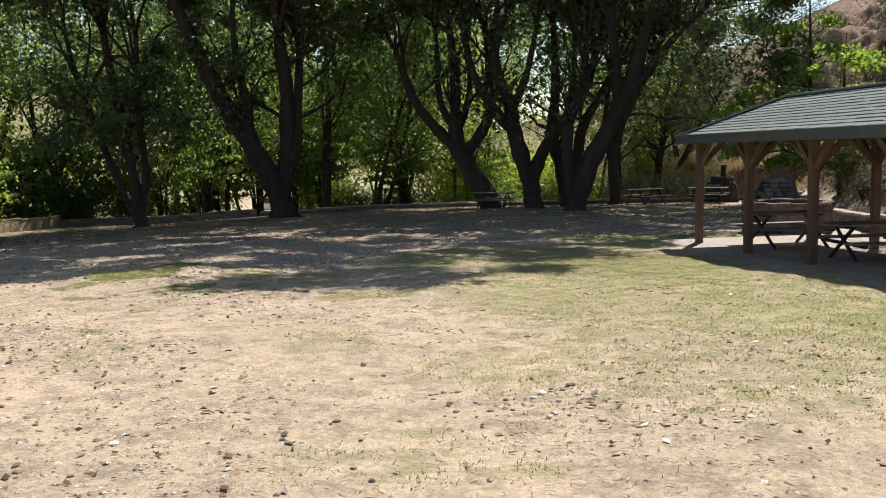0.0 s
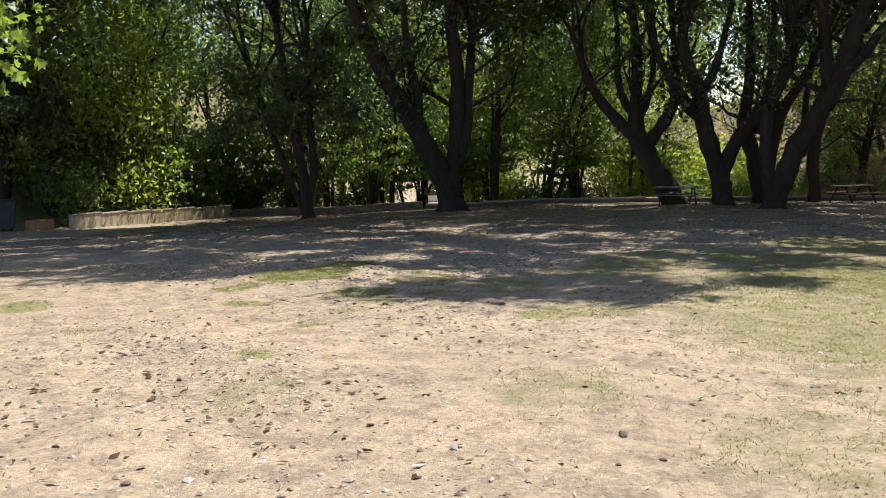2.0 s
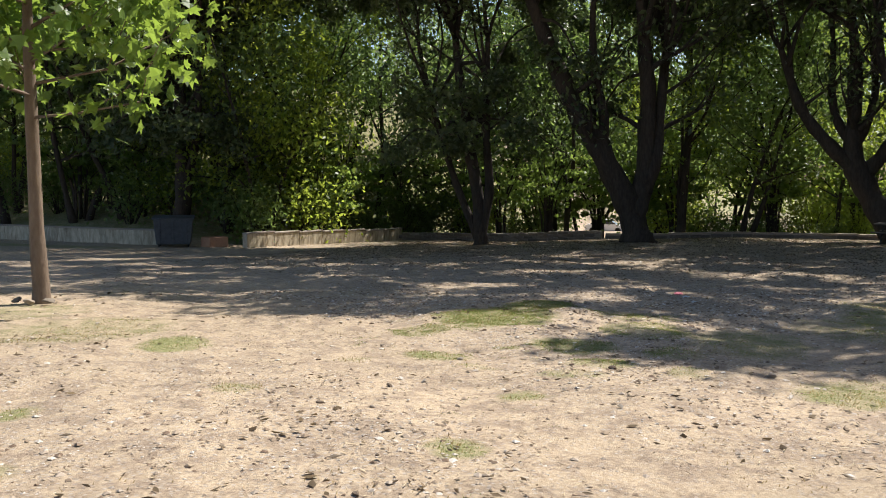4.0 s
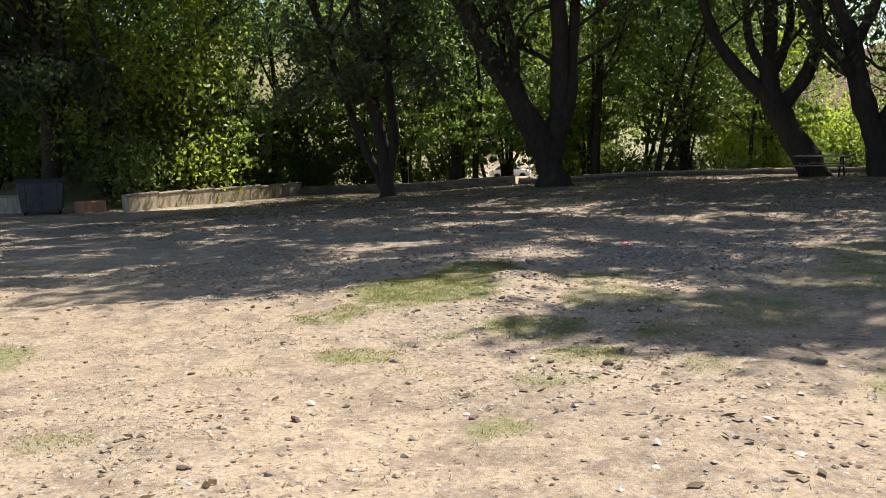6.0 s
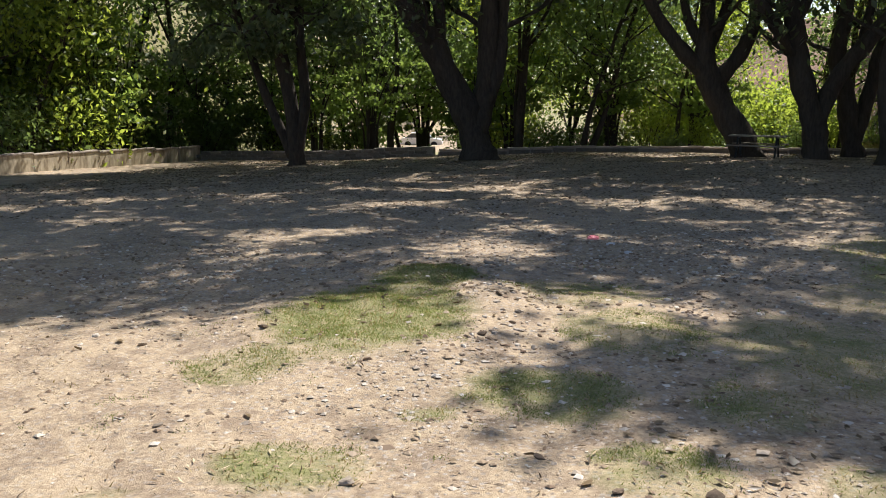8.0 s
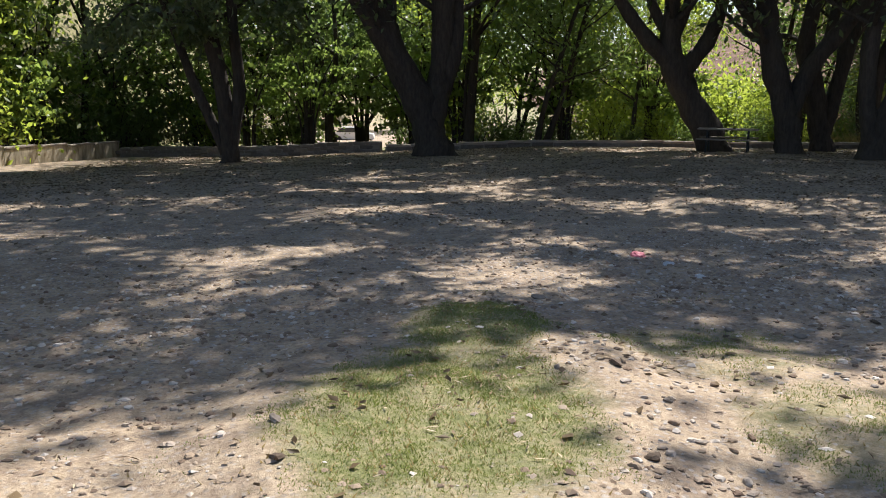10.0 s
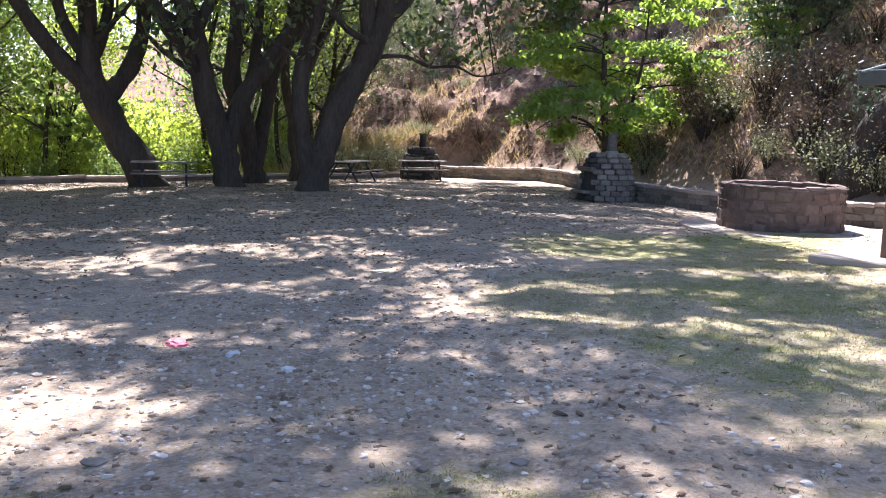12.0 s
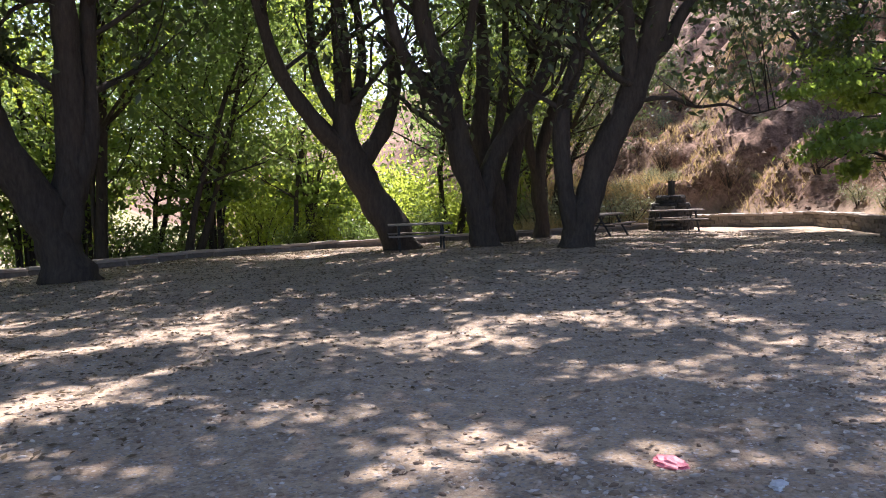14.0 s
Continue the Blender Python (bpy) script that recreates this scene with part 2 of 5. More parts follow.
def smooth_points(pts, per=5):
    """A Catmull-Rom line through control points (x, y, z, r)."""
    p = [np.array(q, float) for q in pts]
    p = [2 * p[0] - p[1], *p, 2 * p[-1] - p[-2]]
    out = []
    for i in range(1, len(p) - 2):
        for k in range(per):
            t = k / per
            a, b, c, d = p[i - 1:i + 3]
            out.append(0.5 * (2 * b + (c - a) * t + (2 * a - 5 * b + 4 * c - d) * t * t + (3 * b - a - 3 * c + d) * t ** 3))
    out.append(p[-2])
    return np.array(out)


def tube(verts, faces, line, sides=8, rough=0.0, seed=0):
    """A tapering limb along line rows of x, y, z, r."""
    n0 = len(verts)
    rnd = random.Random(seed)
    ph = [rnd.uniform(0, 6.28) for _ in range(3)]
    for i, q in enumerate(line):
        d = line[min(i + 1, len(line) - 1)][:3] - line[max(i - 1, 0)][:3]
        d = Vector(d).normalized() if np.linalg.norm(d) > 1e-6 else Vector((0, 0, 1))
        u = d.cross(Vector((0.31, 0.95, 0.05))).normalized()
        w = d.cross(u)
        lump = 1 + rough * 0.9 * math.sin(1.3 * i + ph[2]) * math.sin(0.47 * i + ph[0]) if 0 < i < len(line) - 1 else 1
        for k in range(sides):
            a = 2 * math.pi * k / sides
            r = max(q[3], 0.004) * lump * (1 + rough * (math.sin(3 * a + ph[0] + 0.7 * i) * 0.6 + math.sin(5 * a + ph[1] - 1.1 * i) * 0.4))
            c = Vector(q[:3]) + (u * math.cos(a) + w * math.sin(a)) * r
            verts.append(tuple(c))
    for i in range(len(line) - 1):
        for k in range(sides):
            a, b = n0 + i * sides + k, n0 + i * sides + (k + 1) % sides
            faces.append((a, b, b + sides, a + sides))
    faces.append(tuple(n0 + (len(line) - 1) * sides + k for k in range(sides)))
    faces.append(tuple(n0 + k for k in reversed(range(sides))))


def leaves_mesh(name, centres, size, rng, mat, droop=0.25, narrow=0.5, vary=0.4):
    """Folded two-sided leaf blades, one for each row of centres."""
    n = len(centres)
    d = rng.normal(size=(n, 3))
    d[:, 2] -= droop
    d /= np.linalg.norm(d, axis=1)[:, None]
    s = np.cross(d, rng.normal(size=(n, 3)))
    s /= np.linalg.norm(s, axis=1)[:, None] + 1e-9
    up = np.cross(s, d)
    ln = (size * (1 + vary * rng.uniform(-1, 1, n)))[:, None]
    base = centres - d * ln * 0.5
    tip = centres + d * ln * 0.5
    mid = centres - d * ln * 0.05
    wl = mid + s * ln * narrow * 0.5 + up * ln * 0.09
    wr = mid - s * ln * narrow * 0.5 + up * ln * 0.09
    co = np.stack([base, wl, tip, wr], 1).reshape(-1, 3)
    i = np.arange(n)[:, None] * 4
    tri = np.concatenate([i + [0, 1, 2], i + [0, 2, 3]], 1).reshape(-1)
    me = bpy.data.meshes.new(name)
    me.vertices.add(4 * n)
    me.vertices.foreach_set("co", co.astype(np.float32).ravel())
    me.loops.add(6 * n)
    me.loops.foreach_set("vertex_index", tri.astype(np.int32))
    me.polygons.add(2 * n)
    me.polygons.foreach_set("loop_start", np.arange(0, 6 * n, 3, dtype=np.int32))
    me.update(calc_edges=True)
    me.materials.append(mat)
    return me


# ---- lie of the land ----
def sstep(a, b, x):
    t = np.clip((x - a) / (b - a), 0, 1)
    return t * t * (3 - 2 * t)


def waves(x, y):
    return (np.sin(x * 0.9 + 1.3 * np.sin(y * 0.6)) * np.cos(y * 0.8 + 0.7 * np.sin(x * 0.5 + 1)) * 0.6
            + np.sin(x * 2.3 + y * 1.1 + 2 * np.sin(y * 0.7)) * 0.25 + np.sin(y * 3.1 - x * 1.7) * 0.15)


def line_x(y, pts):
    return np.interp(y, [p[1] for p in pts], [p[0] for p in pts])


def lattice(x, y, seed=0.0):
    """Smooth value noise from 0 to 1 on a one-metre lattice."""
    i, j = np.floor(x), np.floor(y)
    u, v = x - i, y - j
    u, v = u * u * (3 - 2 * u), v * v * (3 - 2 * v)
    def at(a, b):
        h = np.sin(a * 127.1 + b * 311.7 + seed * 74.7) * 43758.5453
        return h - np.floor(h)
    return (at(i, j) * (1 - u) + at(i + 1, j) * u) * (1 - v) + (at(i, j + 1) * (1 - u) + at(i + 1, j + 1) * u) * v


def relief(x, y):
    """Trodden, washed-out unevenness of the bare yard."""
    return 0.05 * (lattice(x * 1.1, y * 1.1, 1) - 0.5) + 0.034 * (lattice(x * 2.7, y * 2.7, 2) - 0.5) + 0.02 * (lattice(x * 6.1, y * 6.1, 3) - 0.5)


HILL_FOOT = [(16.4, 46.2), (13.4, 47.6), (10.6, 49.5), (9.3, 53.0), (8.4, 60.0), (4.0, 80.0)]
EAST_WALL = [(13.4, -40), (12.9, 14), (11.9, 23.5), (12.3, 29.0), (13.2, 32.3), (16.6, 39.5), (16.4, 46.2)]


def east_d(x, y):
    """Metres east of the foot of the eastern hill."""
    d1 = x - line_x(y, EAST_WALL) - 0.4
    return np.where(y > 46.2, (x - line_x(y, HILL_FOOT)) * 0.92, d1)


def ground_z(x, y):
    x, y = np.asarray(x, float), np.asarray(y, float)
    yy = np.clip(y, -60, 110)
    z = -0.05 - 0.0384 * yy + 0.42 * sstep(24, 40, yy) * sstep(-16, -2, x) - 0.25 * sstep(-8, -24, x)
    z = z + 0.035 * waves(x, y) * sstep(60, 30, np.hypot(x, y - 15))
    edge = np.interp(x, [-40, -22.4, -20.2, -9, -3, 2, 8, 16], [34.5, 34.5, 46.3, 44.2, 45.2, 46.2, 46.8, 46.8])
    z = z - 0.75 * sstep(0.4, 5, y - edge) * sstep(14, 6, x)
    z = z + relief(x, y) * sstep(16, 11, np.abs(x + 2)) * sstep(44, 36, y) + 0.07 * sstep(1.2, 0.4, ((x + 5.4) / 1.2) ** 2 + ((y - 15.9) / 2.3) ** 2)
    dd = np.clip(east_d(x, y), 0, None)
    cut = sstep(20, 32, y) * sstep(50, 46, y) * (0.6 + 0.4 * np.sin(y * 0.7 + np.sin(y * 1.9)))
    rise = 0.35 * sstep(0, 0.6, dd) + 1.5 * cut * sstep(0.7, 2.4, dd) + 0.56 * np.clip(dd - 0.5, 0, 38) - 0.34 * sstep(46, 50, y) * np.clip(dd - 0.5, 0, 4.5) + 0.14 * np.clip(dd, 0, 14) * waves(x * 0.55, y * 0.55)
    z = z + rise + sstep(0.5, 3, dd) * (0.22 * waves(x * 1.5, y * 1.6) + 0.5 * (lattice(x * 0.8, y * 0.8, 4) - 0.5) + 0.45 * (lattice(x * 1.7, y * 1.5, 5) - 0.5) + 0.4 * (lattice(x * 2.9, y * 2.6, 9) - 0.5))
    bank = np.clip(y - 34.6, 0, 26) * sstep(-21, -28, x)
    z = z + 0.4 * bank + 0.05 * bank * waves(x * 0.4, y * 0.4)
    return z


def gz(x, y):
    return float(ground_z(x, y))


GRASS_SPOTS = [  # x, y, half-width, half-depth, strength: patches of turf in the bare yard
    (-5.45, 15.6, 0.85, 1.35, 0.85), (-5.35, 17.4, 0.55, 0.95, 0.85), (-5.95, 14.2, 0.45, 0.4, 0.6), (-4.7, 13.55, 0.2, 0.14, 0.55),
    (-4.1, 14.05, 0.6, 0.5, 0.75), (-5.2, 12.8, 0.42, 0.34, 0.7), (-3.6, 12.95, 0.36, 0.4, 0.75), (-4.65, 12.4, 0.24, 0.12, 0.6),
    (-3.0, 14.0, 0.4, 0.55, 0.55), (-2.75, 12.85, 0.26, 0.34, 0.55), (-5.9, 12.3, 0.2, 0.2, 0.5), (-3.7, 12.3, 0.42, 0.22, 0.55),
    (-2.3, 15.3, 0.8, 1.3, 0.6), (-7.95, 12.2, 0.42, 0.5, 0.75), (-7.1, 9.2, 0.25, 0.3, 0.7), (-3.85, 9.6, 0.24, 0.26, 0.75),
    (-6.15, 10.65, 0.25, 0.25, 0.55), (-3.9, 11.3, 0.22, 0.26, 0.65), (-6.1, 7.9, 0.3, 0.5, 0.65), (-1.45, 12.6, 0.5, 0.6, 0.7),
    (-9.6, 12.6, 1.2, 1.5, 0.5), (-11.8, 13.6, 1.3, 1.2, 0.5), (3.2, 16.6, 2.8, 3.6, 0.8), (1.6, 11.8, 1.7, 2.6, 0.62),
    (4.2, 10.9, 2.2, 5.0, 0.66), (2.14, 6.35, 0.22, 0.25, 0.75), (1.64, 5.86, 0.16, 0.14, 0.7), (3.0, 7.2, 0.5, 0.6, 0.6),
    (0.5, 7.6, 0.9, 1.2, 0.45), (0.1, 5.45, 0.22, 0.18, 0.55), (0.45, 4.75, 0.28, 0.22, 0.5), (4.4, 9.2, 0.6, 1.1, 0.8),
    (4.6, 24.3, 2.2, 2.4, 0.75), (2.2, 19.8, 1.6, 1.9, 0.75), (-0.4, 18.1, 0.9, 1.4, 0.7), (0.6, 21.3, 1.0, 1.0, 0.5),
    (6.9, 23.4, 2.6, 1.3, 0.8), (5.0, 21.9, 2.4, 2.2, 0.62),
    (2.8, 13.4, 3.6, 5.6, 0.6), (2.6, 8.2, 2.4, 3.4, 0.5), (1.6, 19.6, 3.2, 3.4, 0.55), (-0.6, 17.0, 1.4, 1.5, 0.5), (-1.2, 8.8, 0.7, 0.9, 0.42), (-3.3, 8.3, 0.5, 0.6, 0.42),
    (-0.4, 5.2, 0.7, 0.8, 0.38), (-3.7, 17.5, 0.5, 0.3, 0.4), (-3.85, 17.0, 0.8, 0.8, 0.45), (-3.5, 15.6, 0.7, 0.9, 0.5), (-0.8, 12.9, 0.9, 0.7, 0.5), (-29, 30.5, 6, 1.0, 0.7)]


def grass_at(x, y):
    g = np.zeros_like(np.asarray(x, float))
    for cx, cy, a, b, s in GRASS_SPOTS:
        r = ((x - cx) / a) ** 2 + ((y - cy) / b) ** 2
        g = np.maximum(g, s * sstep(1.35, 0.25, r))
    return g


def build_ground():
    xs = np.concatenate([np.linspace(-1500, -80, 16), np.linspace(-74, -16, 70), np.arange(-15.5, -11.1, 0.2), np.arange(-11, 5, 0.1), np.arange(5, 14, 0.2), np.linspace(14.2, 44, 130), np.linspace(48, 1500, 18)])
    ys = np.concatenate([np.linspace(-1500, -30, 14), np.linspace(-26, 0, 20), np.arange(0.5, 2.4, 0.2), np.arange(2.5, 27, 0.1), np.arange(27, 34, 0.2), np.linspace(34.3, 80, 180), np.linspace(86, 1500, 20)])
    X, Y = np.meshgrid(xs, ys)
    Z = ground_z(X, Y)
    nx, ny = len(xs), len(ys)
    idx = np.arange(nx * ny).reshape(ny, nx)
    q = np.stack([idx[:-1, :-1], idx[:-1, 1:], idx[1:, 1:], idx[1:, :-1]], -1).reshape(-1, 4)
    ob = mesh_object("ground", np.stack([X, Y, Z], -1).reshape(-1, 3).tolist(), q.tolist(), GROUND, smooth=True)
    col = ob.data.color_attributes.new("cover", "FLOAT_COLOR", "POINT")
    hill = sstep(0.2, 1.5, east_d(X, Y))
    edge = np.interp(X, [-40, -22.4, -20.2, -9, -3, 2, 8, 16], [34.5, 34.5, 46.3, 44.2, 45.2, 46.2, 46.8, 46.8])
    park = sstep(76, 84, Y) * sstep(112, 104, Y) * sstep(-60, -50, X) * sstep(2, -4, X)
    woods = sstep(0.3, 2.0, Y - edge) * (1 - park)
    stony = np.clip(0.45 + 0.6 * sstep(14, 20, Y) + 0.25 * waves(X * 0.7, Y * 0.9), 0, 1) * (1 - hill)
    c = np.stack([np.maximum(grass_at(X, Y), 0.75 * woods) * (1 - hill), stony, hill, np.ones_like(X)], -1).astype(np.float32)
    col.data.foreach_set("color", c.ravel())
    tagged(ob, "bare sandy yard with trodden earth, gravel and thin grass", "ground", kind="structure")
    return ob


build_ground()

# ---- trees ----
def limbs_mesh(name, limbs, sides, parent, mat, seed, rough=0.13):
    v, f = [], []
    for i, (pts, sd) in enumerate(limbs):
        tube(v, f, smooth_points(pts, {12: 6, 10: 5, 9: 3, 8: 3, 6: 3, 5: 2}.get(sd, 1)), sd, rough, seed + i)
    return mesh_object(name, v, f, mat, parent, smooth=True)


def grow(rnd, start, way, length, r, depth, limbs, tips, spread=0.55, rise=0.25):
    """Grows one limb with forks into limbs; tips collect leaf-bearing ends."""
    p, d = Vector(start), Vector(way).normalized()
    pts, seg = [(*p, r)], 4
    for i in range(seg):
        d = (d + Vector((rnd.gauss(0, 0.16), rnd.gauss(0, 0.16), rnd.gauss(0.05, 0.1) + rise * 0.15))).normalized()
        p = p + d * (length / seg)
        pts.append((*p, r * (1 - 0.55 * (i + 1) / seg)))
        if depth <= 1 and i >= 1:
            tips.append(tuple(p))
    limbs.append((pts if r > 0.03 else pts[::2], 8 if r > 0.09 else 5 if r > 0.03 else 3))
    if depth <= 0:
        tips.append(tuple(p))
        return
    for k in range(rnd.choice((2, 3, 3))):
        a = rnd.uniform(0, 6.28)
        side = Vector((math.cos(a), math.sin(a), rnd.uniform(-0.1, 0.5)))
        j = rnd.choice((2, 3, 4, 4))
        q = pts[j]
        grow(rnd, q[:3], d + side * spread * rnd.uniform(0.7, 1.5), length * rnd.uniform(0.6, 0.82), q[3] * 0.68, depth - 1, limbs, tips, spread, rise)


def leaf_cloud(rng, tips, per, spread, flat=0.7, even=0.3):
    """Leaf places scattered in uneven clumps round the twig ends."""
    t = np.array(tips)
    out = []
    for c in t:
        n = max(0, int(per * rng.uniform(even, 2 - even)))
        out.append(c + rng.normal(size=(n, 3)) * spread * rng.uniform(0.6, 1.3) * [1, 1, flat])
    return np.concatenate(out)


def make_tree(name, rnd_seed, height, trunk_r, leaf_mat, leaf=0.16, per=40, spread=0.55, depth=3, stems=1, low=0.35, lean=0.15, bark=None, narrow=0.5, crown_name="crown"):
    rnd, rng = random.Random(rnd_seed), np.random.default_rng(rnd_seed)
    ob = thing(name)
    limbs, tips = [], []
    for s in range(stems):
        a = rnd.uniform(0, 6.28)
        ln = lean * rnd.uniform(0.5, 1.5) * (1 if stems == 1 else 1.8)
        base = Vector((math.cos(a) * 0.25 * (stems > 1), math.sin(a) * 0.25 * (stems > 1), -0.25))
        d = Vector((math.cos(a) * ln, math.sin(a) * ln, 1))
        p, pts = base.copy(), []
        n, h = 7, height * rnd.uniform(0.8, 1.0)
        for i in range(n + 1):
            r = trunk_r * (1.35 if i == 0 else 1 - 0.75 * i / n)
            pts.append((*p, r))
            d = (d + Vector((rnd.gauss(0, 0.09), rnd.gauss(0, 0.09), 0.02))).normalized()
            if i / n >= low:
                for _ in range(2 if i < n else 3):
                    b = rnd.uniform(0, 6.28)
                    w = Vector((math.cos(b), math.sin(b), rnd.uniform(0.1, 0.7)))
                    grow(rnd, p, w, h * 0.26 * rnd.uniform(0.6, 1.2), r * 0.5, depth - 2, limbs, tips)
            p = p + d * (h / n)
        limbs.append((pts, 9))
    limbs_mesh("trunk", limbs, 8, ob, bark or BARK, rnd_seed)
    cl = leaf_cloud(rng, tips, per, spread)
    c = new(crown_name, leaves_mesh(crown_name, cl, leaf, rng, leaf_mat, narrow=narrow))
    c.parent = ob
    return ob


def make_shrub(name, seed, height, width, leaf_mat, leaf=0.13, n=2600, twigs=14, bark=None, narrow=0.5):
    rnd, rng = random.Random(seed), np.random.default_rng(seed)
    ob = thing(name)
    limbs, tips = [], []
    for _ in range(twigs):
        a, r = rnd.uniform(0, 6.28), rnd.uniform(0.2, 1.0)
        d = Vector((math.cos(a) * r * width, math.sin(a) * r * width, height * rnd.uniform(0.5, 1.0)))
        m = d * 0.5 + Vector((rnd.gauss(0, 0.1), rnd.gauss(0, 0.1), 0.1 * height))
        limbs.append(([(0.1 * math.cos(a), 0.1 * math.sin(a), -0.15, 0.03), (*m, 0.02), (*d, 0.006)], 5))
        tips += [tuple(d), tuple(m * 0.5 + d * 0.5), tuple(m)]
    limbs_mesh("branchwork", limbs, 5, ob, bark or BARK, seed)
    cl = leaf_cloud(rng, tips, n / len(tips), 0.16 * (height + width), 0.8)
    cl = cl[cl[:, 2] > 0.02]
    c = new("foliage", leaves_mesh("foliage", cl, leaf, rng, leaf_mat, narrow=narrow))
    c.parent = ob
    return ob


GROVE = [(-7.0, 38.6), (1.8, 41.9), (4.0, 39.8), (5.6, 37.2), (8.6, 44.8), (-13.6, 39.3), (-26.5, 36.5)]
CROWN_REACH = [(15.0, -40), (15.0, -16), (15.2, -10.5), (14.8, -7.3), (15.7, -6.4), (17.2, -5.5), (15.6, -4.3), (14.5, -3.8), (13.4, -3.2), (13.1, -1.2), (13.5, 0.0), (14.1, 1.1), (15.9, 2.3), (17.6, 2.8),
               (19.8, 4.3), (22.6, 6.5), (26.0, 9.0), (29.5, 12.0), (34.0, 15.0)]   # how far south the crowns shade the yard: y, x


def crown_places():
    """Places of the out-of-view upper leaf clumps, shared out to the nearest tree."""
    rng = np.random.default_rng(64)
    lots = {foot: [] for foot in GROVE}
    slant = 1 / math.tan(radians(SUN_EL))
    # each clump is set sunward of the ground spot it has to shade
    for gx in np.arange(-36, 15, 1.2):
        for gy in np.arange(13, 40, 1.2):
            x, y = gx + rng.uniform(-0.55, 0.55), gy + rng.uniform(-0.55, 0.55)
            if y < line_x(x, CROWN_REACH) + 0.45 or (x < -17.0 and y > 34):
                continue
            # chance of leaving a clump out, for sun patches on the yard
            thin = 0.05 + 0.04 * (y < 30) + 0.35 * (y > 36) + 0.13 * float(sstep(6.5, 2.5, math.hypot((x + 3.0) * 0.9, y - 21.0))) + 0.08 * (lattice(x * 0.3, y * 0.3, 8) > 0.62)
            if rng.random() < thin and y > line_x(x, CROWN_REACH) + 1.3:
                continue
            h = float(np.interp(y, [13, 28, 40], [13.6, 12.5, 9.5])) + rng.normal(0, 0.7)
            p = Vector((x + h * slant * math.sin(radians(SUN_AZ)), y + h * slant * math.cos(radians(SUN_AZ)), gz(x, y) + h))
            foot = min(GROVE, key=lambda f: (f[0] - p.x) ** 2 + (f[1] - p.y) ** 2)
            lots[foot].append(p)
    return lots


CROWN_LOTS = crown_places()


def grove_tree(x, y, stems, seed, label, leaves=15000, skirt=0):
    """A large leaning many-stemmed tree: stems are control rows of east, north, up, radius from its foot."""
    rnd, rng = random.Random(seed), np.random.default_rng(seed)
    foot = Vector((x, y, gz(x, y)))
    ob = thing("grove_tree", pose(*foot))
    limbs, tips = [], []
    for st in stems:
        limbs.append((st, 12))
        e, e0 = Vector(st[-1][:3]), Vector(st[-2][:3])
        d = (e - e0).normalized()
        for _ in range(3):
            grow(rnd, e, d + Vector((rnd.gauss(0, 0.45), rnd.gauss(0, 0.45), rnd.uniform(-0.1, 0.4))), 2.6 * rnd.uniform(0.8, 1.2), st[-1][3] * 0.72, 2, limbs, tips, 0.6)
        for q in st[2:]:
            for _ in range(2):
                if q[2] > 3.0 and rnd.random() < 0.75:
                    a = rnd.uniform(0, 6.28)
                    grow(rnd, q[:3], Vector((math.cos(a), math.sin(a), rnd.uniform(0.1, 0.9))), rnd.uniform(1.6, 2.8), q[3] * 0.36, 1, limbs, tips, 0.6)
    # drooping lower boughs
    low = []
    for k in range(skirt):
        st = stems[k % len(stems)]
        q = st[-2]
        a = k * 2.4 + rnd.uniform(-0.5, 0.5)
        r = rnd.uniform(2.0, 5.0)
        end = Vector((q[0] + math.cos(a) * r, q[1] + math.sin(a) * r - 0.8, rnd.uniform(3.6, 6.6)))
        limbs.append(([(*q[:3], 0.09), (*(Vector(q[:3]).lerp(end, 0.5) + Vector((0, 0, 0.7))), 0.05), (*end, 0.015)], 6))
        for f in (0.5, 0.7, 0.85, 1.0):
            low.append(tuple(Vector(q[:3]).lerp(end, f) + Vector((rnd.gauss(0, 0.5), rnd.gauss(0, 0.5), rnd.uniform(-0.6, 0.5)))))
    # spars that carry the upper crown
    lot = [p - foot for p in CROWN_LOTS.get((x, y), ())]
    lot.sort(key=lambda p: (round(math.atan2(p.y, p.x) * 4), p.x * p.x + p.y * p.y))
    hub = None
    for k, end in enumerate(lot):
        if k % 6 == 0 or hub is None or (end - hub).length > 5:
            st = stems[k % len(stems)]
            s0 = Vector(st[-2][:3]).lerp(Vector(st[-1][:3]), rnd.uniform(0.2, 1.0))
            mid = s0 * 0.45 + end * 0.55 + Vector((0, 0, 0.9))
            limbs.append(([(*s0, st[-1][3]), (*(s0 * 0.75 + end * 0.25 + Vector((rnd.gauss(0, 0.5), rnd.gauss(0, 0.5), 1.1))), st[-1][3] * 0.45), (*mid, 0.045), (*end, 0.02)], 6))
            hub = end
        else:
            m = hub.lerp(end, 0.5) + Vector((0, 0, -0.4))
            limbs.append(([(*hub, 0.025), (*m, 0.02), (*end, 0.01)], 5))
    limbs_mesh("trunk", limbs, 10, ob, BARK, seed)
    t = np.array(tips)
    t = t[t[:, 2] > 3.4]
    clouds = [leaf_cloud(rng, t, leaves * 0.6 / max(1, len(t)), 0.55, 0.75)]
    if low:
        clouds.append(leaf_cloud(rng, low, 95, 0.42, 0.6, 0.2))
    if lot:
        clouds.append(leaf_cloud(rng, [tuple(p) for p in lot], 500, 0.46, 0.7, 0.5))
    c = new("crown", leaves_mesh("crown", np.concatenate(clouds), 0.25, rng, LEAF_GROVE, narrow=0.52))
    c.parent = ob
    return tagged(ob, label, "tree", "old shade trees of the yard")


